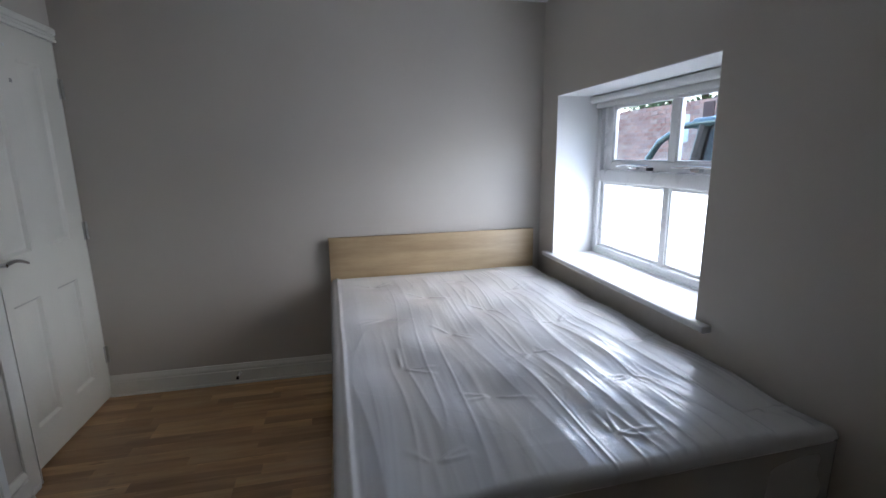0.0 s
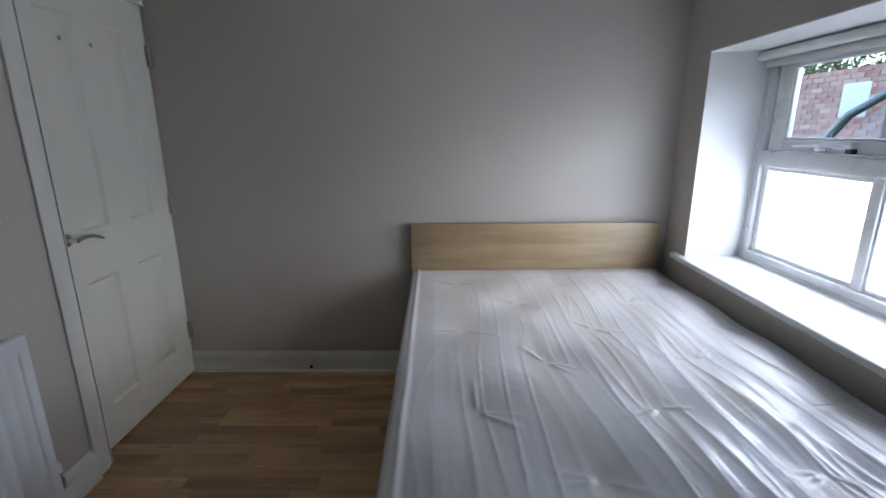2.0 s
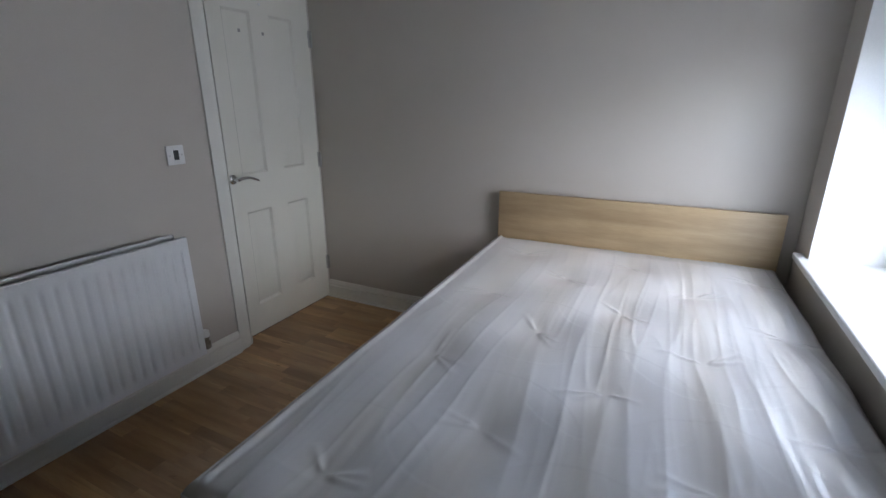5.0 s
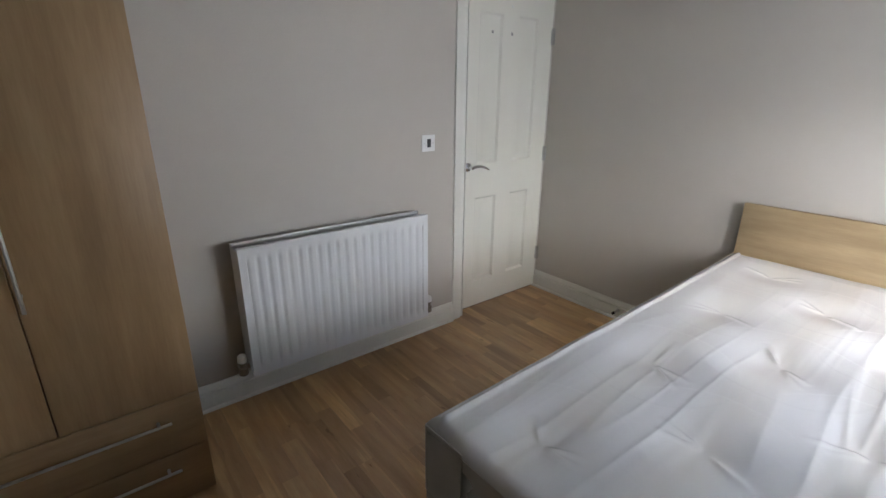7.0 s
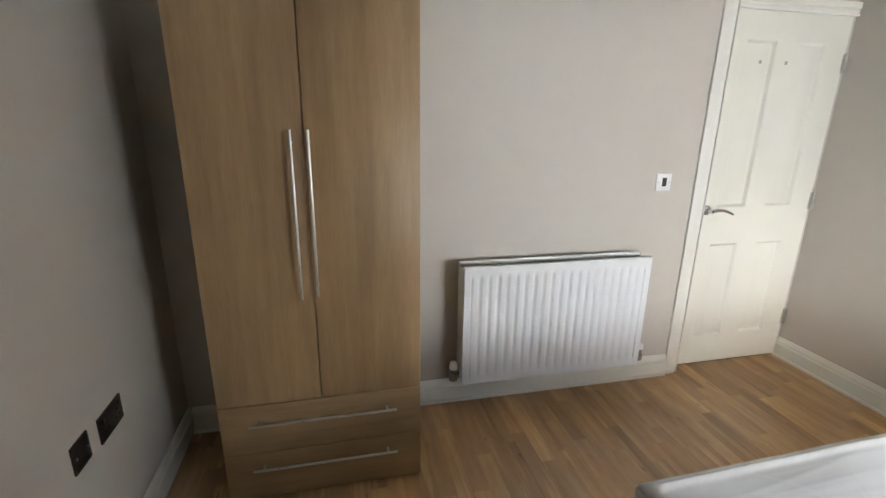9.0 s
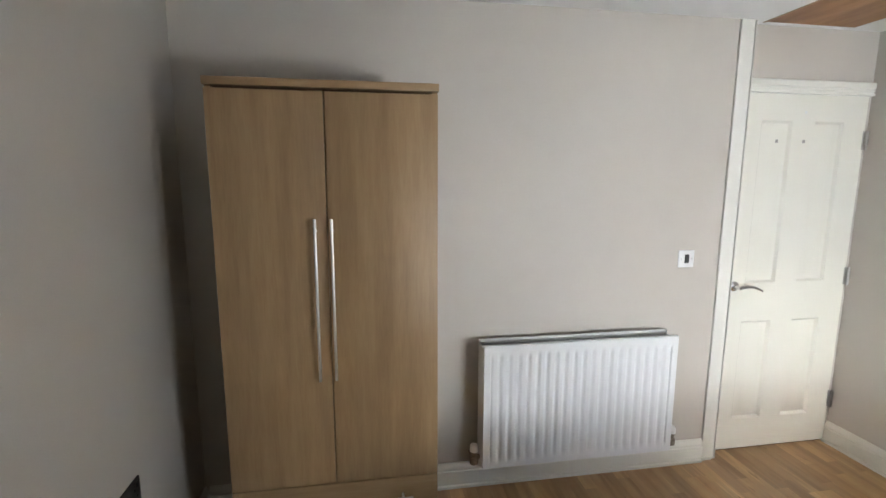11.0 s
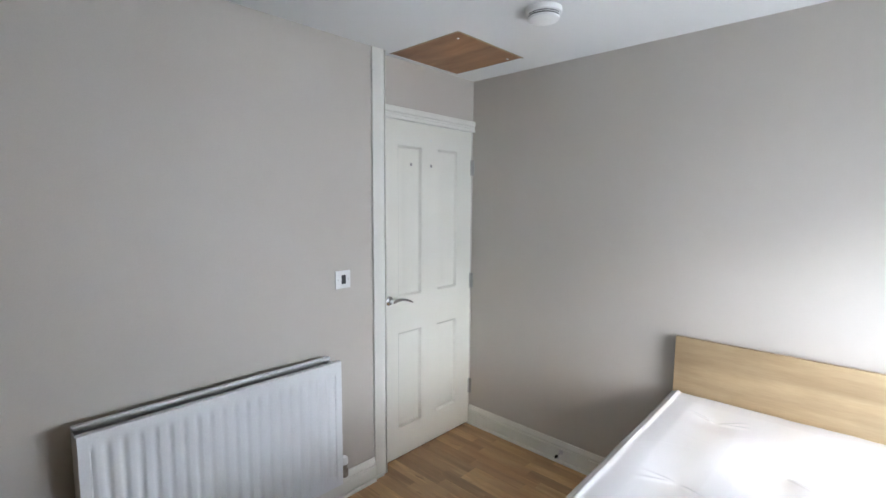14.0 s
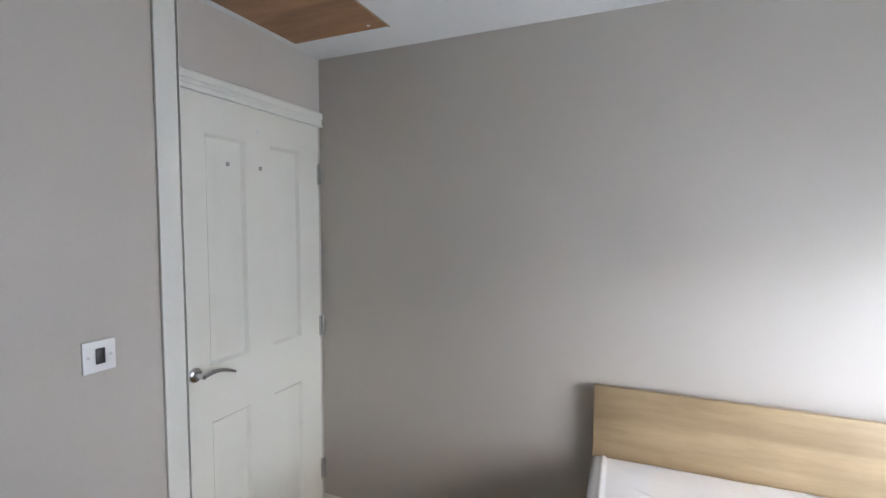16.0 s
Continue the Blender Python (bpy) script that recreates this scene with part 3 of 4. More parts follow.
for yc in (-0.62, -1.085):
    stay = part("window_catch", box(mesh(), 2.99, 3.016, yc - 0.03, yc + 0.03, 1.3, 1.318, 0.004), CHROME, window, "chrome lever catch")
    part("catch_lever", tube(mesh(), [(2.986, yc + 0.15 - 0.3 * s, 1.317 + 0.006 * math.sin(s * 3.1)) for s in (k / 10 for k in range(11))], [0.003, 0.005, 0.006, 0.006, 0.0055, 0.005, 0.005, 0.0055, 0.006, 0.005, 0.004]), CHROME, stay, smooth=60)
    part("catch_stud", box(mesh(), 2.988, 3.016, yc - 0.145, yc - 0.12, 1.296, 1.314, 0.003), DARK_PLASTIC, stay)

board = mesh()
extrude(board, ((2.69, -1.55), (2.7275, -1.55), (2.7275, -1.4725), (3.003, -1.4725), (3.003, -0.2165), (2.7275, -0.2165), (2.7275, -0.135), (2.69, -0.135)), lambda u, v, w: (u, v, w), 0.7355, 0.762)
bmesh.ops.bevel(board, geom=[e for e in board.edges if max(v.co.x for v in e.verts) < 2.695], offset=0.007, segments=3, affect="EDGES", profile=0.5)
solid("window_sill", board, REVEAL, "white painted window board with a rounded nose", "window sill")

blind = thing("roller_blind", (2.965, -0.8525, 1.66), "rolled-up off-white roller blind at the window head", "blind")
part("blind_roll", rod(mesh(), (2.958, yr + 0.012, 1.707), (2.958, yl - 0.012, 1.707), 0.0205, sides=28), BLIND, blind)
part("bottom_bar", box(mesh(), 2.97, 2.984, yr + 0.02, yl - 0.03, 1.655, 1.684, 0.004), BLIND, blind)
part("blind_cloth", box(mesh(), 2.979, 2.982, yr + 0.022, yl - 0.032, 1.678, 1.712), BLIND, blind)
for y in (yr + 0.0045, yl - 0.0115):
    part("bracket", box(mesh(), 2.945, 2.972, y, y + 0.006, 1.69, 1.7305, 0.002), PLASTIC, blind)

# ---- radiator ----
RY0, RY1, RZ0, RZ1, RX = -2.172, -1.193, 0.182, 0.787, 0.215
radiator = thing("radiator", (0.15, -1.68, RZ0), "white double-panel radiator with vertical flutes", "radiator")


def fluted(x, bulge):
    n = 20

    def place(u, v):
        y, z = RY0 + u * (RY1 - RY0), RZ0 + v * (RZ1 - RZ0)
        s = min(max((u * (RY1 - RY0) - 0.03) / (RY1 - RY0 - 0.06), 0), 1) * n
        wave = 0.5 - 0.5 * math.cos(2 * math.pi * s)
        fade = min(max((z - RZ0 - 0.028) / 0.022, 0), 1) * min(max((RZ1 - 0.04 - z) / 0.02, 0), 1)
        return (x - bulge * (1 - min(1, 1.5 * wave) ** 0.8) * fade * (0 < s < n), y, z)
    return place


def panel(bm, x, bulge):
    sheet(bm, 200, 44, fluted(x, bulge))
    back = -0.024 if bulge > 0 else 0.022
    edges = [e for e in bm.edges if e.is_boundary]
    out = bmesh.ops.extrude_edge_only(bm, edges=edges)
    bmesh.ops.translate(bm, verts=[v for v in out["geom"] if isinstance(v, bmesh.types.BMVert)], vec=(back, 0, 0))
    return bm


part("front_panel", panel(mesh(), RX, 0.0095), RAD_WHITE, radiator, smooth=50)
part("back_panel", panel(mesh(), 0.1, -0.0085), RAD_WHITE, radiator, smooth=50)
for x in (RX - 0.012, 0.112):
    part("panel_seam", box(mesh(), x - 0.009, x + 0.009, RY0 + 0.002, RY1 - 0.002, RZ1 - 0.016, RZ1 + 0.0015, 0.004), RAD_WHITE, radiator)
# white plate added between the panels to catch light and brighten the gap
part("gap_light_plate", box(mesh(), 0.1125, RX - 0.0125, RY0 + 0.03, RY1 - 0.03, RZ1 - 0.034, RZ1 - 0.03), RAD_WHITE, radiator)
fins = mesh()
for k in range(80):
    y = RY0 + 0.05 + k * 0.0115
    box(fins, 0.119, 0.192, y, y + 0.0015, RZ0 + 0.04, RZ1 - 0.07)
tagged(part("convector_fin", fins, RAD_WHITE, radiator), kind="stuff")
for y in (RY0 + 0.0005, RY1 - 0.0035):
    part("end_panel", box(mesh(), 0.104, RX - 0.006, y, y + 0.003, RZ0 + 0.012, RZ1 - 0.018), RAD_WHITE, radiator)
for y in (RY0 + 0.12, RY1 - 0.12):
    part("wall_bracket", box(mesh(), WEST_X + 0.001, 0.1, y - 0.012, y + 0.012, RZ0 + 0.05, RZ1 - 0.1, 0.002), RAD_WHITE, radiator)
for y, side in ((RY0 - 0.028, 1), (RY1 + 0.05, -1)):
    valve = part("valve", lathe(mesh(), ((0.015, -0.045), (0.021, -0.04), (0.021, -0.008), (0.015, -0.002), (0.015, 0.01), (0.018, 0.014), (0.018, 0.022)), (0.15, y, 0.215), "z", 16), BRASS, radiator, "dull metal radiator valve")
    part("valve_tail", rod(mesh(), (0.15, y, 0.208), (0.15, y + side * 0.045, 0.208), 0.011, sides=14), BRASS, valve)
    part("valve_cap", lathe(mesh(), ((0.019, 0.0), (0.021, 0.004), (0.019, 0.03), (0.014, 0.036), (0.003, 0.037)), (0.15, y, 0.237), "z", 18), PLASTIC, valve, "white plastic valve cap")
    part("pipe", rod(mesh(), (0.15, y, 0.18), (WEST_X + 0.001, y, 0.18), 0.0075, sides=12), BRASS, radiator, "thin dull copper feed pipe")

# ---- switch, sockets, door stop, alarm ----
switch = thing("light_switch", (WEST_X + 0.0005, -1.072, 1.097), "white square switch plate with a black rocker", "switch")
part("plate", box(mesh(), WEST_X + 0.0005, WEST_X + 0.008, -1.116, -1.028, 1.097, 1.187, 0.003), PLASTIC, switch)
part("rocker", box(mesh(), WEST_X + 0.008, WEST_X + 0.0125, -1.083, -1.059, 1.12, 1.165, 0.0015), DARK_PLASTIC, switch, "small black rocker")
for y in (-1.102, -1.042):
    part("screw", lathe(mesh(), ((0.0042, 0.0), (0.004, 0.0012), (0.002, 0.0016)), (WEST_X + 0.008, y, 1.142), "x", 12), STEEL, switch)

socket = thing("double_socket", (0.695, ROOM_Y, 0.486), "dark metal double power socket on the wall", "socket")
part("plate", box(mesh(), 0.62, 0.767, ROOM_Y + 0.0005, ROOM_Y + 0.008, 0.486, 0.572, 0.002), NICKEL, socket)
for x in (0.657, 0.73):
    for dx, dz, w, h in ((0, 0.018, 0.0025, 0.0045), (-0.011, -0.006, 0.0042, 0.0022), (0.011, -0.006, 0.0042, 0.0022)):
        part("pin_slot", box(mesh(), x + dx - w, x + dx + w, ROOM_Y + 0.008, ROOM_Y + 0.0086, 0.521 + dz - h, 0.521 + dz + h), SHADOW_GAP, socket)
    part("rocker", box(mesh(), x - 0.02 if x < 0.69 else x + 0.008, x - 0.008 if x < 0.69 else x + 0.02, ROOM_Y + 0.008, ROOM_Y + 0.012, 0.543, 0.561, 0.001), DARK_PLASTIC, socket)
outlet = thing("aerial_plate", (0.869, ROOM_Y, 0.5), "dark metal blank outlet plate beside the socket", "socket")
part("plate", box(mesh(), 0.826, 0.912, ROOM_Y + 0.0005, ROOM_Y + 0.008, 0.5, 0.586, 0.002), NICKEL, outlet)
for x in (0.84, 0.898):
    part("screw", lathe(mesh(), ((0.0042, 0.0), (0.004, 0.0012), (0.002, 0.0016)), (x, ROOM_Y + 0.008, 0.543), "y", 12), STEEL, outlet)

stop = thing("door_stop", (0.726, -0.02, 0.065), "small metal door stop screwed to the skirting", "door stop")
part("stem", rod(mesh(), (0.726, -0.019, 0.065), (0.726, -0.07, 0.062), 0.007, 0.005, 14), STEEL, stop)
part("flange", lathe(mesh(), ((0.013, -0.001), (0.012, -0.005), (0.008, -0.007)), (0.726, -0.019, 0.065), "y", 18), STEEL, stop)
part("buffer", rod(mesh(), (0.726, -0.07, 0.062), (0.726, -0.084, 0.061), 0.0085, 0.008, 14), RUBBER, stop, "black rubber tip")

alarm = thing("smoke_alarm", (0.935, -0.682, ROOM_Z), "round white smoke alarm on the ceiling", "smoke alarm")
AX, AY = 0.935, -0.682
part("base", lathe(mesh(), ((0.072, 0.0), (0.073, -0.006), (0.072, -0.02), (0.067, -0.023)), (AX, AY, ROOM_Z), sides=48), PLASTIC, alarm)
part("vent_ring", lathe(mesh(), ((0.0625, -0.022), (0.0625, -0.034)), (AX, AY, ROOM_Z), sides=48), DARK_PLASTIC, alarm, "dark slotted vent")
part("vent_rim", lathe(mesh(), ((0.061, -0.0275), (0.066, -0.028), (0.066, -0.0295), (0.061, -0.03)), (AX, AY, ROOM_Z), sides=48), PLASTIC, alarm)
part("cover", lathe(mesh(), ((0.06, -0.034), (0.0635, -0.035), (0.062, -0.043), (0.054, -0.047), (0.03, -0.049), (0.002, -0.0495)), (AX, AY, ROOM_Z), sides=48), PLASTIC, alarm)
part("test_button", lathe(mesh(), ((0.014, 0), (0.0135, -0.002), (0.002, -0.0026)), (AX + 0.022, AY - 0.012, ROOM_Z - 0.0478), sides=24), PLASTIC, alarm)

# ---- wardrobe ----
WX, WY0, WY1, WZ = 0.56, -3.188, -2.44, 1.863
wardrobe = thing("wardrobe", (0.25, -2.82, 0.0), "light oak two-door wardrobe with two drawers below", "wardrobe")
body = mesh()
box(body, WEST_X + 0.036, WX - 0.02, WY0, WY0 + 0.018, 0.0, 1.837)
box(body, WEST_X + 0.036, WX - 0.02, WY1 - 0.018, WY1, 0.0, 1.837)
box(body, WEST_X + 0.036, WEST_X + 0.041, WY0 + 0.018, WY1 - 0.018, 0.04, 1.837)
box(body, WEST_X + 0.042, WX - 0.021, WY0 + 0.018, WY1 - 0.018, 0.415, 0.431)
box(body, WEST_X + 0.042, WX - 0.05, WY0 + 0.018, WY1 - 0.018, 0.03, 0.046)
part("carcass", body, OAK_DOOR, wardrobe)
part("top_panel", box(mesh(), WEST_X + 0.036, WX + 0.002, WY0 - 0.003, WY1 + 0.003, 1.838, WZ, 0.0015), OAK_RAIL, wardrobe)
part("plinth", box(mesh(), WX - 0.05, WX - 0.03, WY0 + 0.018, WY1 - 0.018, 0.0, 0.03), SHADOW_GAP, wardrobe)
WM = -2.82
for y0, y1, yh in ((WY0 + 0.001, WM - 0.002, WM - 0.04), (WM + 0.002, WY1 - 0.001, WM + 0.015)):
    leaf_part = part("door", box(mesh(), WX - 0.018, WX, y0, y1, 0.428, 1.828, 0.0012), OAK_DOOR, wardrobe)
    part("handle", rod(mesh(), (WX + 0.03, yh, 0.843), (WX + 0.03, yh, 1.411), 0.005, sides=16), STEEL, leaf_part, "brushed steel bar handle")
    for z in (0.885, 1.37):
        rod(bmh := mesh(), (WX, yh, z), (WX + 0.027, yh, z), 0.0048, sides=12)
        part("handle_post", bmh, STEEL, leaf_part)
for z0, z1, zh in ((0.218, 0.423, 0.356), (0.012, 0.214, 0.16)):
    front = part("drawer_front", box(mesh(), WX - 0.018, WX, WY0 + 0.001, WY1 - 0.001, z0, z1, 0.0012), OAK_RAIL, wardrobe)
    part("handle", rod(mesh(), (WX + 0.03, -3.083, zh), (WX + 0.03, -2.538, zh), 0.005, sides=16), STEEL, front, "brushed steel bar handle")
    for y in (-3.045, -2.575):
        rod(bmh := mesh(), (WX, y, zh), (WX + 0.027, y, zh), 0.0048, sides=12)
        part("handle_post", bmh, STEEL, front)

# ---- bed ----
BX0, BX1, BY0, BY1, BZ0, BZ1 = 1.352, 2.692, -2.045, -0.065, 0.40, 0.638
bed = thing("bed_base", (2.0, -1.05, 0.0), "pale oak bed frame with a low plain headboard", "bed")
part("headboard", box(mesh(), 1.32, 2.668, -0.045, -0.021, 0.1, 0.9, 0.003), OAK_HEAD, bed)
for x in (1.36, 2.64):
    for y in (-0.1, -1.9):
        part("leg", box(mesh(), x - 0.03, x + 0.03, y - 0.03, y + 0.03, 0.0, 0.22, 0.003), OAK_HEAD, bed)
for x0, x1 in ((1.34, 1.362), (2.65, 2.672)):
    part("side_rail", box(mesh(), x0, x1, -1.95, -0.046, 0.2, 0.37, 0.002), OAK_HEAD, bed)
part("foot_rail", box(mesh(), 1.363, 2.649, -1.95, -1.928, 0.2, 0.37, 0.002), OAK_HEAD, bed)
for k in range(14):
    y = -1.85 + k * 0.135
    part("slat", box(mesh(), 1.364, 2.648, y - 0.035, y + 0.035, 0.381, 0.399, 0.002), OAK_HEAD, bed)
part("slat_ledge", box(mesh(), 1.37, 2.64, -1.92, -0.05, 0.366, 0.38), DIVAN, bed)

TUFTS = [(1.59 + 0.25 * c, (-0.57 if c % 2 else -0.31) - 0.532 * r) for c in range(5) for r in range(4)]
TUFTS = [(x, y) for x, y in TUFTS if y > BY0 + 0.08]


pull = random.Random(12)
PULLS = {}
for spot in TUFTS:
    first = pull.choice((2.6, 3.3, 5.4, 0.3)) + pull.uniform(-0.35, 0.35)
    PULLS[spot] = [(math.cos(first + a), math.sin(first + a), pull.uniform(0.09, 0.155), pull.uniform(0.004, 0.0065)) for a in (0.0, pull.uniform(0.28, 0.45), pull.uniform(2.2, 3.6))]


def pulled(x, y):
    """Short straight creases drawn towards the tufts."""
    h = 0.0
    for tx, ty in TUFTS:
        dx, dy = x - tx, y - ty
        if dx * dx + dy * dy < 0.026:
            for ca, sa, reach, tall in PULLS[tx, ty]:
                along, across = dx * ca + dy * sa, dy * ca - dx * sa
                if 0.008 < along < reach:
                    f = (along - 0.008) / (reach - 0.008)
                    h += tall * math.exp(-(across / (0.0055 + 0.007 * f)) ** 2) * min(1, 5 * f) * (1 - f) ** 0.7
    return h


def loft(x, y):
    """Height of the mattress top above its seam: a soft crown with dimples at the tufts."""
    e = min(x - BX0, BX1 - x, y - BY0, BY1 - y)
    h = 0.016 * min(1, max(0, e) / 0.12) ** 0.5
    for tx, ty in TUFTS:
        d2 = (x - tx) ** 2 + (y - ty) ** 2
        if d2 < 0.05:
            h -= 0.002 * math.exp(-d2 / 0.0015) + 0.018 * math.exp(-d2 / 0.013)
    return h + 0.004 * noise.noise((x * 5, y * 5, 3.1)) + 0.6 * pulled(x, y)


def folds(x, y):
    """Creases of the loose wrap: long ridges fanning along the bed, pulled short folds round the tufts."""
    fan = x + 0.06 * (y + 1.0) * (x - 1.7) - 0.06 * noise.noise((x * 1.6, y * 1.2, 0.0))
    a = 1 - abs(noise.noise((fan * 9, y * 0.75, 7.0))) * 3.2
    b = 1 - abs(noise.noise((fan * 21 + 4, y * 1.3, 11.0))) * 3.6
    long = 1 - abs(noise.noise((fan * 13 + 9, y * 0.9, 31.0))) * 4.4
    gate = 0.5 + 0.5 * noise.noise((x * 2.2, y * 1.8, 21.0))
    near = 0.65 + 0.35 * min(1, max(0, (-0.3 - y) / 1.2))
    side = min(1, max(0, (x - 1.5) / 0.7)) * (0.5 + 0.5 * near)
    side = max(side, 0.6 * min(1, max(0, (-0.9 - y) / 0.7)))
    loose = 0.3 + 0.7 * side * side * (3 - 2 * side)
    slack = 0.08 + 0.34 * side
    h = slack * (0.013 * near * loose * max(0, a) ** 2 * (0.4 + gate) + 0.0045 * loose * max(0, b) ** 2 * (0.3 + gate) + 0.0095 * near * max(0, long) ** 2.5 * (1.15 - 0.5 * gate))
    h += 0.009 * math.exp(-((x - BX0 - 0.036 - 0.006 * noise.noise((2.0, y * 3, 1.0))) / 0.009) ** 2)
    h += 0.5 * pulled(x, y)
    return h


def pillow_top(extra, grow):
    """The top and rounded shoulders of the mattress or of its wrap."""
    def place(u, v):
        x = BX0 - grow + u * (BX1 - BX0 + 2 * grow)
        y = BY0 - grow + v * (BY1 - BY0 + grow)
        e = min(x - BX0 + grow, BX1 + grow - x, y - BY0 + grow, BY1 - y + 0.004)
        round_off = 0.028 * (1 - math.sqrt(max(0.0, 1 - max(0, 1 - e / 0.03) ** 2)))
        rise = extra(x, y) * min(1, e / 0.03) if extra else 0.0
        sag = -0.004 * noise.noise((x * 3, y * 3, 40.0))
        return (x, y, BZ1 + loft(x, y) - round_off + rise + sag * 0.4 + (0.007 if grow == 0.006 else 0))
    return place


mattress = thing("mattress", (2.015, -1.04, 0.4), "white tufted double mattress still in its clear plastic wrap", "mattress")
part("mattress_top", sheet(mesh(), 250, 360, pillow_top(None, 0.0)), TICKING, mattress, smooth=180)


def side_skirt(grow, bulge, z0, z1, seed):
    """The upright sides, from the foot's one corner round to the other and back, slightly slack."""
    def place(u, v):
        loop = ((BX0 - grow, BY1), (BX0 - grow, BY0 - grow), (BX1 + grow, BY0 - grow), (BX1 + grow, BY1))
        lengths = [math.dist(p, q) for p, q in zip(loop, loop[1:])]
        d = u * sum(lengths)
        for (p, q), ln in zip(zip(loop, loop[1:]), lengths):
            if d <= ln + 1e-9:
                break
            d -= ln
        f = d / ln
        x, y = p[0] + (q[0] - p[0]) * f, p[1] + (q[1] - p[1]) * f
        nx, ny = (q[1] - p[1]) / ln, -(q[0] - p[0]) / ln
        out = -bulge * math.sin(math.pi * v) * (1 + 1.5 * noise.noise((x * 6, y * 6, v * 2 + seed)))
        out *= min(1, min(f, 1 - f) * ln / 0.05)
        return (x + nx * out, y + ny * out, z0 + (z1 - z0) * v)
    return place


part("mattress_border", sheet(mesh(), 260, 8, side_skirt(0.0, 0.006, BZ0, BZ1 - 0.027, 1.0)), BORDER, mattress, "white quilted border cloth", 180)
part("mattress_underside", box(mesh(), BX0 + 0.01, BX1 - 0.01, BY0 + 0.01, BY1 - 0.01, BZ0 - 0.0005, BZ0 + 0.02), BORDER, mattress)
piping = mesh()
pz, pin = BZ1 - 0.006, 0.012
tube(piping, [(BX0 + pin, BY1 - 0.01, pz), (BX0 + pin, BY0 + 0.05, pz), (BX0 + 0.05, BY0 + pin, pz), (BX1 - 0.05, BY0 + pin, pz), (BX1 - pin, BY0 + 0.05, pz), (BX1 - pin, BY1 - 0.01, pz)], 0.0065, 8)
part("piping", piping, BORDER, mattress, "rounded tape edge", 60)
for tx, ty in TUFTS:
    part("tuft_button", lathe(mesh(), ((0.009, 0.0), (0.008, 0.004), (0.003, 0.006)), (tx, ty, BZ1 + loft(tx, ty) - 0.002), sides=10), TICKING, mattress)
wrap = part("plastic_wrap", sheet(mesh(), 330, 490, pillow_top(folds, 0.006)), WRAP, mattress, "creased clear polythene wrap", 180)
part("wrap_side", sheet(mesh(), 320, 16, side_skirt(0.007, 0.012, BZ0 - 0.01, BZ1 - 0.024, 5.0)), WRAP, mattress, "loose clear polythene sides", 180)
guard = mesh()
on_top = pillow_top(None, 0.002)
sheet(guard, 10, 10, lambda u, v: Vector(on_top(u * 0.097, v * 0.062)) + Vector((0, 0, 0.001)))
box(guard, BX0 - 0.0065, BX0 - 0.0045, BY0 - 0.004, BY0 + 0.12, BZ0 + 0.02, BZ1 - 0.012)
box(guard, BX0 - 0.004, BX0 + 0.13, BY0 - 0.0065, BY0 - 0.0045, BZ0 + 0.02, BZ1 - 0.012)
part("corner_guard", guard, CARD, mattress, "grey cardboard corner protector")
part("printed_mark", box(mesh(), 1.98, 2.1, BY0 - 0.022, BY0 - 0.021, 0.5, 0.56), RED_PRINT, mattress, "dark red printed mark")

mattress.rotation_euler = (0, 0, radians(1.5))

# ---- outside ----
solid("ground", box(mesh(), -1500, 1500, -1500, 1500, -0.3, -0.09), ASPHALT, "dark asphalt yard", "ground")

yard_wall_x, yard_wall_top = 7.1, 2.2
yard_wall = solid("yard_wall", box(mesh(), yard_wall_x + 0.008, yard_wall_x + 0.2, -12.0, 16.0, -0.1, yard_wall_top - 0.006), MORTAR, "weathered red brick yard wall", "wall")
part("pier", box(mesh(), yard_wall_x - 0.03, yard_wall_x + 0.007, 3.41, 3.63, -0.09, yard_wall_top - 0.05, 0.006), DARK_BRICK, yard_wall, "dark brick pier")
sign = thing("wall_sign", (yard_wall_x - 0.01, 4.15, 1.54), "blank white board fixed to the brick wall", "sign")
part("board", box(mesh(), yard_wall_x - 0.014, yard_wall_x - 0.006, 3.93, 4.37, 1.54, 1.99, 0.002), SIGN_WHITE, sign)


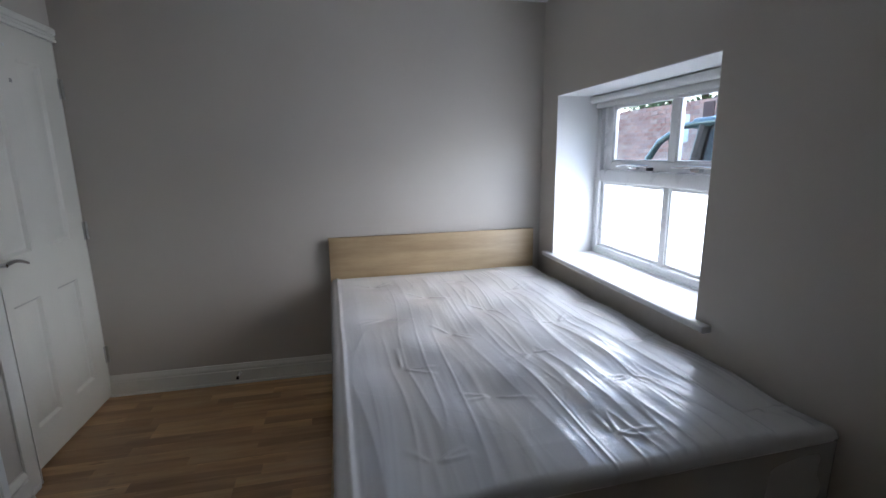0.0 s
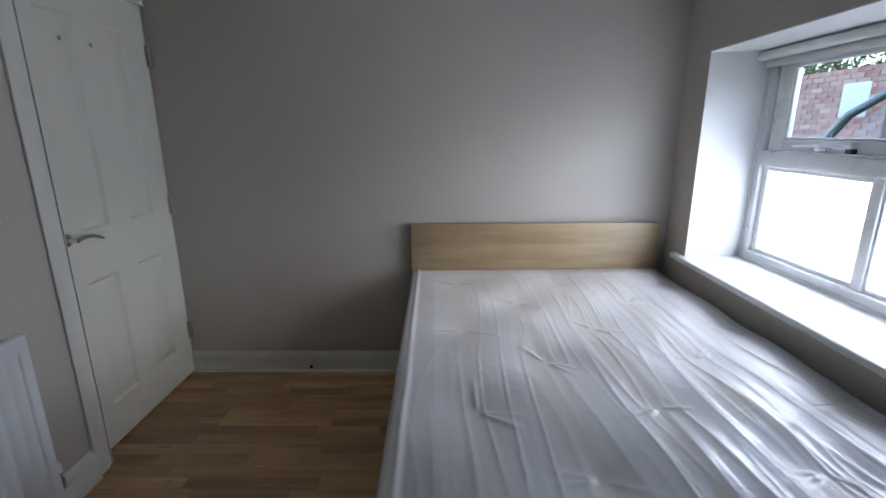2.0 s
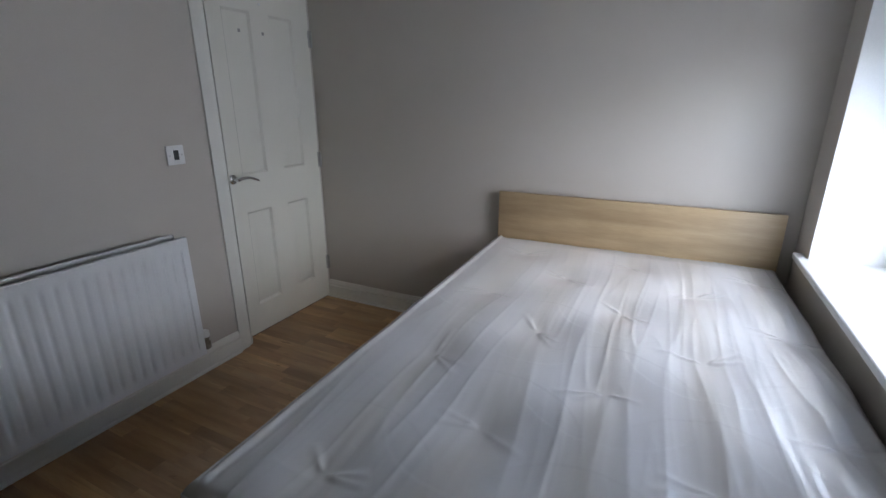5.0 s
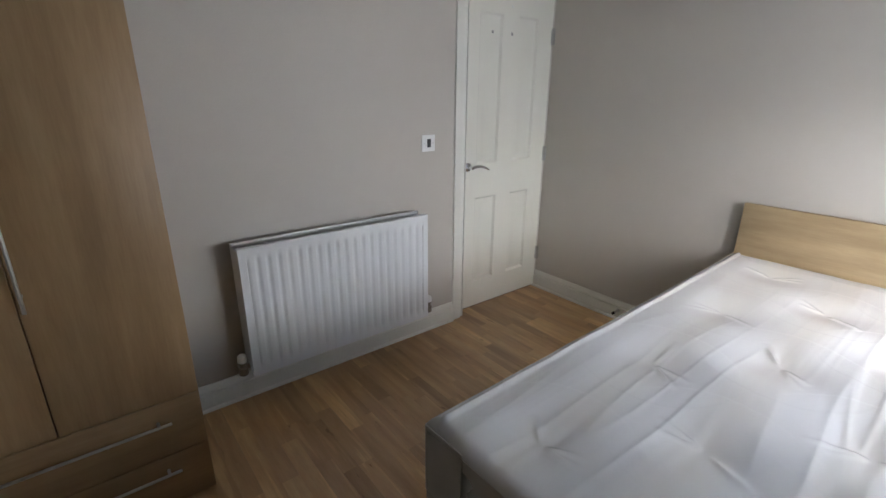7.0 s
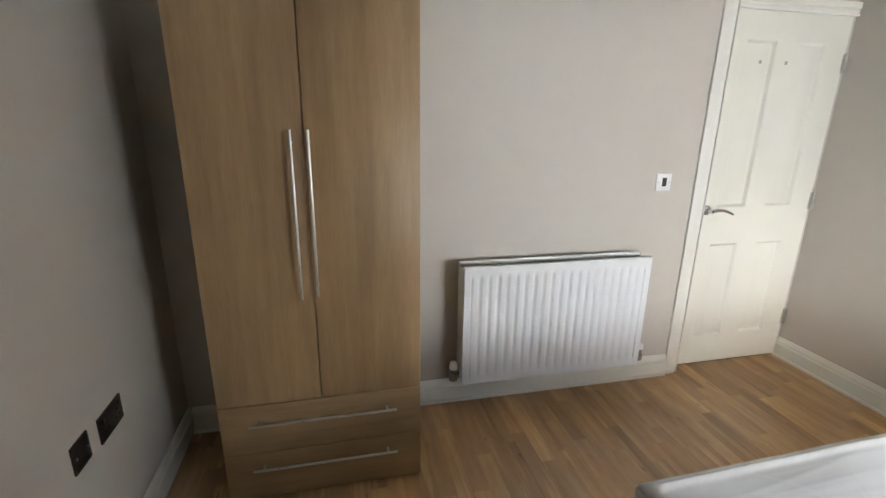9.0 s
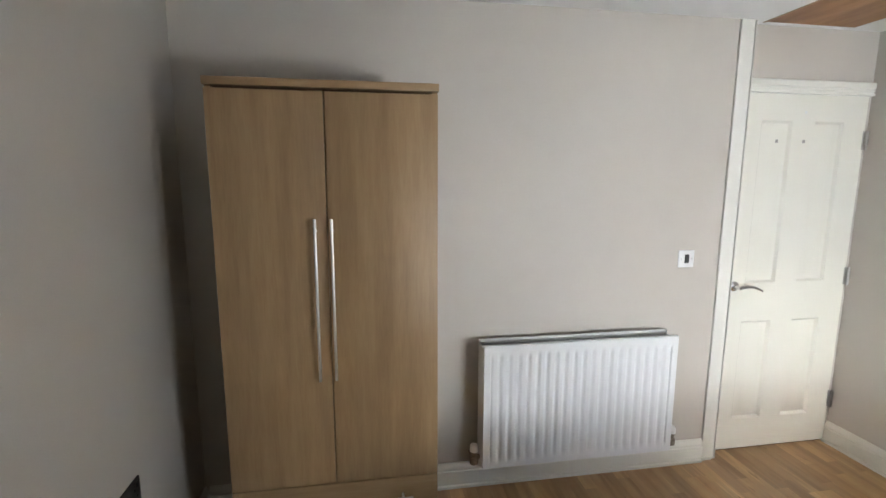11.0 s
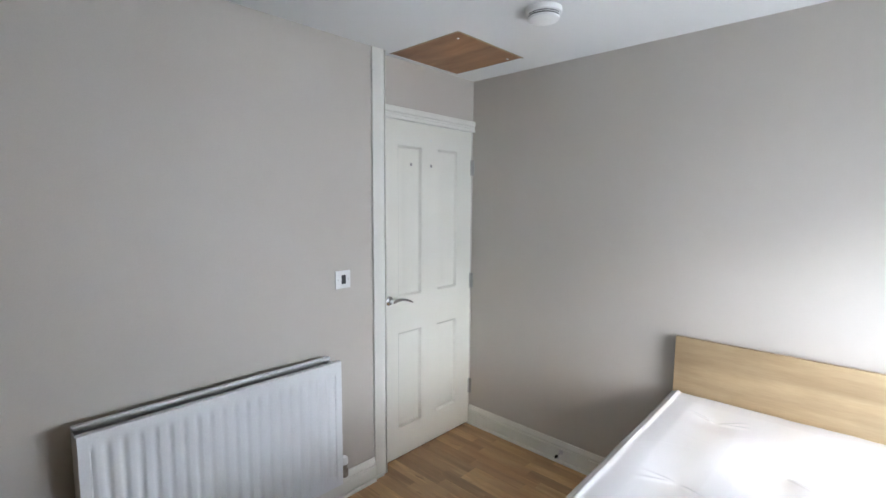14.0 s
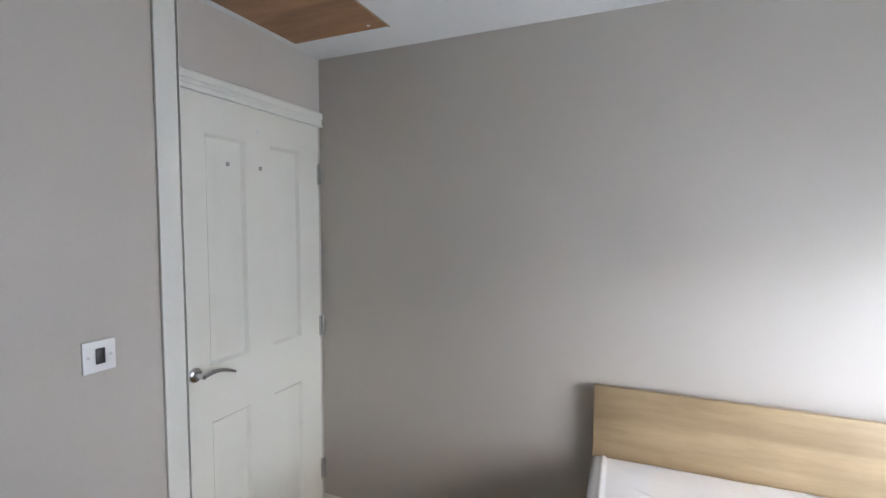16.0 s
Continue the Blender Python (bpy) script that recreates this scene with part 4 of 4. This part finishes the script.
def leafy_tree(x, y, height, crown, seed):
    rnd = random.Random(seed)
    tree = thing("tree", (x, y, -0.09), "full green leafy tree behind the yard wall", "tree", "trees behind the wall")
    trunk = mesh()
    tube(trunk, [(x + 0.1 * math.sin(k), y + 0.08 * math.cos(2 * k), -0.1 + k * height * 0.11) for k in range(7)], [0.16 - 0.017 * k for k in range(7)], 10)
    ends = []
    for k in range(11):
        a, h = rnd.uniform(0, 6.28), height * rnd.uniform(0.28, 0.62)
        r = crown * rnd.uniform(0.45, 0.85)
        tip = (x + r * math.cos(a), y + r * math.sin(a), h + height * rnd.uniform(0.1, 0.3))
        midp = (x + 0.5 * r * math.cos(a), y + 0.5 * r * math.sin(a), h + height * 0.07)
        tube(trunk, [(x, y, h - 0.1), midp, tip], [0.06, 0.04, 0.012], 6)
        ends += [tip, midp]
    part("trunk", trunk, BARK, tree)
    crown_mesh = mesh()
    for _ in range(2600):
        c = Vector(rnd.choice(ends)) + Vector((rnd.gauss(0, 0.42), rnd.gauss(0, 0.42), rnd.gauss(0, 0.36)))
        q = Euler((rnd.uniform(-0.9, 0.9), rnd.uniform(-0.9, 0.9), rnd.uniform(0, 6.28))).to_matrix()
        s = rnd.uniform(0.05, 0.1)
        vs = [crown_mesh.verts.new(c + q @ Vector(p)) for p in ((-s, 0, 0), (0, -0.5 * s, 0.12 * s), (s, 0, 0), (0, 0.5 * s, 0.12 * s))]
        crown_mesh.faces.new(vs)
    tagged(part("crown", crown_mesh, LEAF, tree, smooth=None), kind="stuff")


for spot in ((10.1, 4.2, 4.9, 1.8, 3), (10.4, 7.4, 5.3, 2.0, 5), (11.2, 11.0, 5.6, 2.2, 8), (10.3, 1.3, 4.7, 1.7, 13), (12.5, 15.2, 6.0, 2.3, 21), (11.6, 5.8, 5.4, 2.0, 34)):
    leafy_tree(*spot)


def parked_car(x0, y0):
    """A tall hatchback parked along the wall, nose towards +y; x0 its near side, y0 the foot of its windscreen."""
    car = thing("car", (x0 + 0.85, y0 - 1.2, -0.09), "dark green hatchback parked beside the brick wall", "car")
    x1, g = x0 + 1.7, -0.09
    side = ((y0 + 1.05, g + 0.3), (y0 + 1.07, g + 0.62), (y0 + 0.95, g + 0.86), (y0 + 0.1, g + 1.08), (y0 - 2.7, g + 1.12), (y0 - 2.95, g + 0.9), (y0 - 2.98, g + 0.35), (y0 - 2.8, g + 0.24), (y0 + 0.9, g + 0.22))
    hull = extrude(mesh(), side, lambda u, v, w: (w, u, v), x0, x1)
    bmesh.ops.bevel(hull, geom=list(hull.edges), offset=0.06, segments=3, affect="EDGES", profile=0.6)
    part("body", hull, CAR_PAINT, car)
    top = g + 1.66
    roof = mesh()

    def roof_place(u, v):
        x = x0 + 0.14 + u * (x1 - x0 - 0.28)
        y = y0 - 0.42 - v * 2.1
        return (x, y, top + 0.05 * (1 - (2 * u - 1) ** 4) - 0.03 * (2 * v - 0.9) ** 2)
    sheet(roof, 12, 12, roof_place)
    bmesh.ops.solidify(roof, geom=list(roof.faces), thickness=0.03)
    part("roof", roof, CAR_PAINT, car, smooth=60)
    for xa, xb, s in ((x0 + 0.05, x0 + 0.16, 1), (x1 - 0.05, x1 - 0.16, -1)):
        part("front_pillar", tube(mesh(), [(xa, y0 + 0.05, g + 1.06), (xa + 0.02 * s, y0 - 0.12, g + 1.3), (xa + 0.06 * s, y0 - 0.3, g + 1.55), (xb, y0 - 0.46, top - 0.005), (xb, y0 - 0.75, top + 0.01)], [0.028, 0.026, 0.024, 0.022, 0.022], 12), CAR_PAINT, car, smooth=60)
        part("roof_edge", tube(mesh(), [(xb, y0 - 0.6, top + 0.005), (xb, y0 - 1.5, top + 0.022), (xb, y0 - 2.5, top - 0.015)], 0.036, 12), CAR_PAINT, car, smooth=60)
        for yp in (y0 - 0.65, y0 - 1.53):
            part("middle_pillar", tube(mesh(), [(xa, yp, g + 1.08), (xb, yp - 0.03, top)], 0.035, 8), DARK_PLASTIC, car)
        part("rear_pillar", tube(mesh(), [(xa, y0 - 2.75, g + 1.08), (xb, y0 - 2.48, top - 0.01)], 0.07, 8), CAR_PAINT, car)
        part("roof_rail", tube(mesh(), [(xb, y0 - 0.75, top + 0.03), (xb, y0 - 0.85, top + 0.075), (xb, y0 - 1.6, top + 0.085), (xb, y0 - 2.3, top + 0.065), (xb, y0 - 2.42, top + 0.01)], 0.014, 8), CAR_SILVER, car)
        for ya, yb, name, glass in ((y0 - 0.05, y0 - 0.63, "quarter_window", CLEAR), (y0 - 0.67, y0 - 1.5, "front_side_window", TINTED), (y0 - 1.56, y0 - 2.6, "rear_side_window", TINTED)):
            quad = mesh()
            quad.faces.new([quad.verts.new(p) for p in ((xa + 0.01 * s, ya, g + 1.07), (xa + 0.01 * s, yb, g + 1.09), (xb, yb + (0.1 if yb < y0 - 2 else 0.0), top - 0.02), (xb, ya - (0.42 if glass == CLEAR else 0.03), top - 0.03))])
            bmesh.ops.solidify(quad, geom=list(quad.faces), thickness=0.004)
            part(name, quad, glass, car).visible_shadow = False
        part("wing_mirror", box(mesh(), xa - 0.2 * s if s > 0 else xa + 0.04, xa - 0.04 * s if s > 0 else xa + 0.2, y0 - 0.22, y0 - 0.12, g + 1.1, g + 1.3, 0.03, 3), DARK_PLASTIC, car)
        part("headlight", box(mesh(), xa - 0.01, xa + 0.01 + 0.2, y0 + 0.93, y0 + 1.02, g + 0.6, g + 0.76, 0.03, 3) if s > 0 else box(mesh(), xa - 0.21, xa + 0.01, y0 + 0.93, y0 + 1.02, g + 0.6, g + 0.76, 0.03, 3), CAR_SILVER, car)
        for yw in (y0 + 0.45, y0 - 2.2):
            wheel = part("wheel", lathe(mesh(), ((0.2, -0.09), (0.29, -0.09), (0.31, -0.06), (0.31, 0.06), (0.29, 0.09), (0.2, 0.09)), (x0 + 0.1 if s > 0 else x1 - 0.1, yw, g + 0.31), "x", 28), RUBBER, car)
            part("rim", lathe(mesh(), ((0.03, -0.105), (0.19, -0.1), (0.2, -0.08), (0.2, 0.08), (0.19, 0.1), (0.03, 0.105)), (x0 + 0.1 if s > 0 else x1 - 0.1, yw, g + 0.31), "x", 24), CAR_SILVER, wheel)
        for ys in (y0 - 1.15, y0 - 2.05):
            xs = xa + 0.35 * s
            seat = part("seat", box(mesh(), xs - 0.22, xs + 0.22, ys - 0.06, ys + 0.1, g + 0.6, g + 1.22, 0.05, 3), CAR_SEAT, car)
            part("headrest", box(mesh(), xs - 0.12, xs + 0.12, ys - 0.07, ys + 0.03, g + 1.26, g + 1.44, 0.04, 3), CAR_SEAT, seat)
    screen = mesh()
    screen.faces.new([screen.verts.new(p) for p in ((x0 + 0.1, y0 + 0.03, g + 1.07), (x1 - 0.1, y0 + 0.03, g + 1.07), (x1 - 0.18, y0 - 0.45, top - 0.01), (x0 + 0.18, y0 - 0.45, top - 0.01))])
    bmesh.ops.solidify(screen, geom=list(screen.faces), thickness=0.004)
    part("windscreen", screen, CLEAR, car).visible_shadow = False
    part("dashboard", box(mesh(), x0 + 0.12, x1 - 0.12, y0 - 0.35, y0 + 0.0, g + 0.9, g + 1.12, 0.05, 3), DARK_PLASTIC, car)
    part("steering_wheel", tube(mesh(), [(x0 + 0.42 + 0.18 * math.cos(a), y0 - 0.5 - 0.06 * math.sin(a), g + 1.12 + 0.17 * math.sin(a)) for a in (k * 2 * math.pi / 20 for k in range(21))], 0.014, 8), DARK_PLASTIC, car)


parked_car(3.62, 0.46)

# ---- pieces: floor strips ----
STRIP = 0.068
strip_meshes = {}


def strip_mesh(length):
    key = round(length, 3)
    if key not in strip_meshes:
        bm = box(mesh(), -length / 2 + 0.0001, length / 2 - 0.0001, -STRIP / 2 + 0.0001, STRIP / 2 - 0.0001, -0.011, 0.0)
        bmesh.ops.bevel(bm, geom=[e for e in bm.edges if all(v.co.z > -0.001 for v in e.verts)], offset=0.0003, segments=1, affect="EDGES")
        strip_meshes[key] = mesh_of("floor_strip", bm, FLOOR_WOOD)
    return strip_meshes[key]


floor = bpy.data.objects["floor"]
strips = random.Random(4)
hidden = bmesh.new()
for row in range(51):
    y = -STRIP / 2 - row * STRIP
    x = -0.005 - strips.choice((0.0, 0.1, 0.2))
    while x < ROOM_X:
        length = strips.choice((0.3, 0.35, 0.4, 0.5, 0.55, 0.7))
        if x + length / 2 > 1.75 and y > -1.9:
            box(hidden, max(x, -0.005), min(x + length, ROOM_X + 0.005) - 0.0002, y - STRIP / 2 + 0.0003, y + STRIP / 2 - 0.0003, -0.011, 0.0)
        else:
            a, b = max(x, -0.005), min(x + length, ROOM_X + 0.005)
            ob = new("floor_strip", strip_mesh(b - a))
            ob.location, ob.parent = ((a + b) / 2, y, 0), floor
        x += length
tagged(part("floor_strip_rest", hidden, FLOOR_WOOD, floor), kind="stuff")

# ---- pieces: bricks of the yard wall ----
brick_mesh = mesh_of("brick", box(mesh(), -0.006, 0.02, -0.1075, 0.1075, -0.0325, 0.0325, 0.003, 1), BRICKS)
lay = random.Random(9)
rest_verts, rest_faces = [], []
for course in range(31):
    z = yard_wall_top - 0.04 - course * 0.075
    y = -11.9 + (0.1125 if course % 2 else 0.0)
    while y < 15.9:
        jut = lay.uniform(-0.003, 0.003)
        if 2.2 < y < 7.2 and course < 12:
            ob = new("brick", brick_mesh)
            ob.location, ob.parent = (yard_wall_x + jut, y, z), yard_wall
        else:
            b, x = len(rest_verts), yard_wall_x + jut
            rest_verts += [(x + a, y + c, z + d) for a in (-0.006, 0.02) for c in (-0.1075, 0.1075) for d in (-0.0325, 0.0325)]
            rest_faces += [tuple(b + i for i in f) for f in ((0, 1, 3, 2), (4, 6, 7, 5), (0, 4, 5, 1), (2, 3, 7, 6), (0, 2, 6, 4), (1, 5, 7, 3))]
        y += 0.225
rest = bpy.data.meshes.new("brick_rest")
rest.from_pydata(rest_verts, [], rest_faces)
rest.materials.append(BRICKS)
rest_ob = tagged(new("brick_rest", rest), kind="stuff")
rest_ob.parent = yard_wall
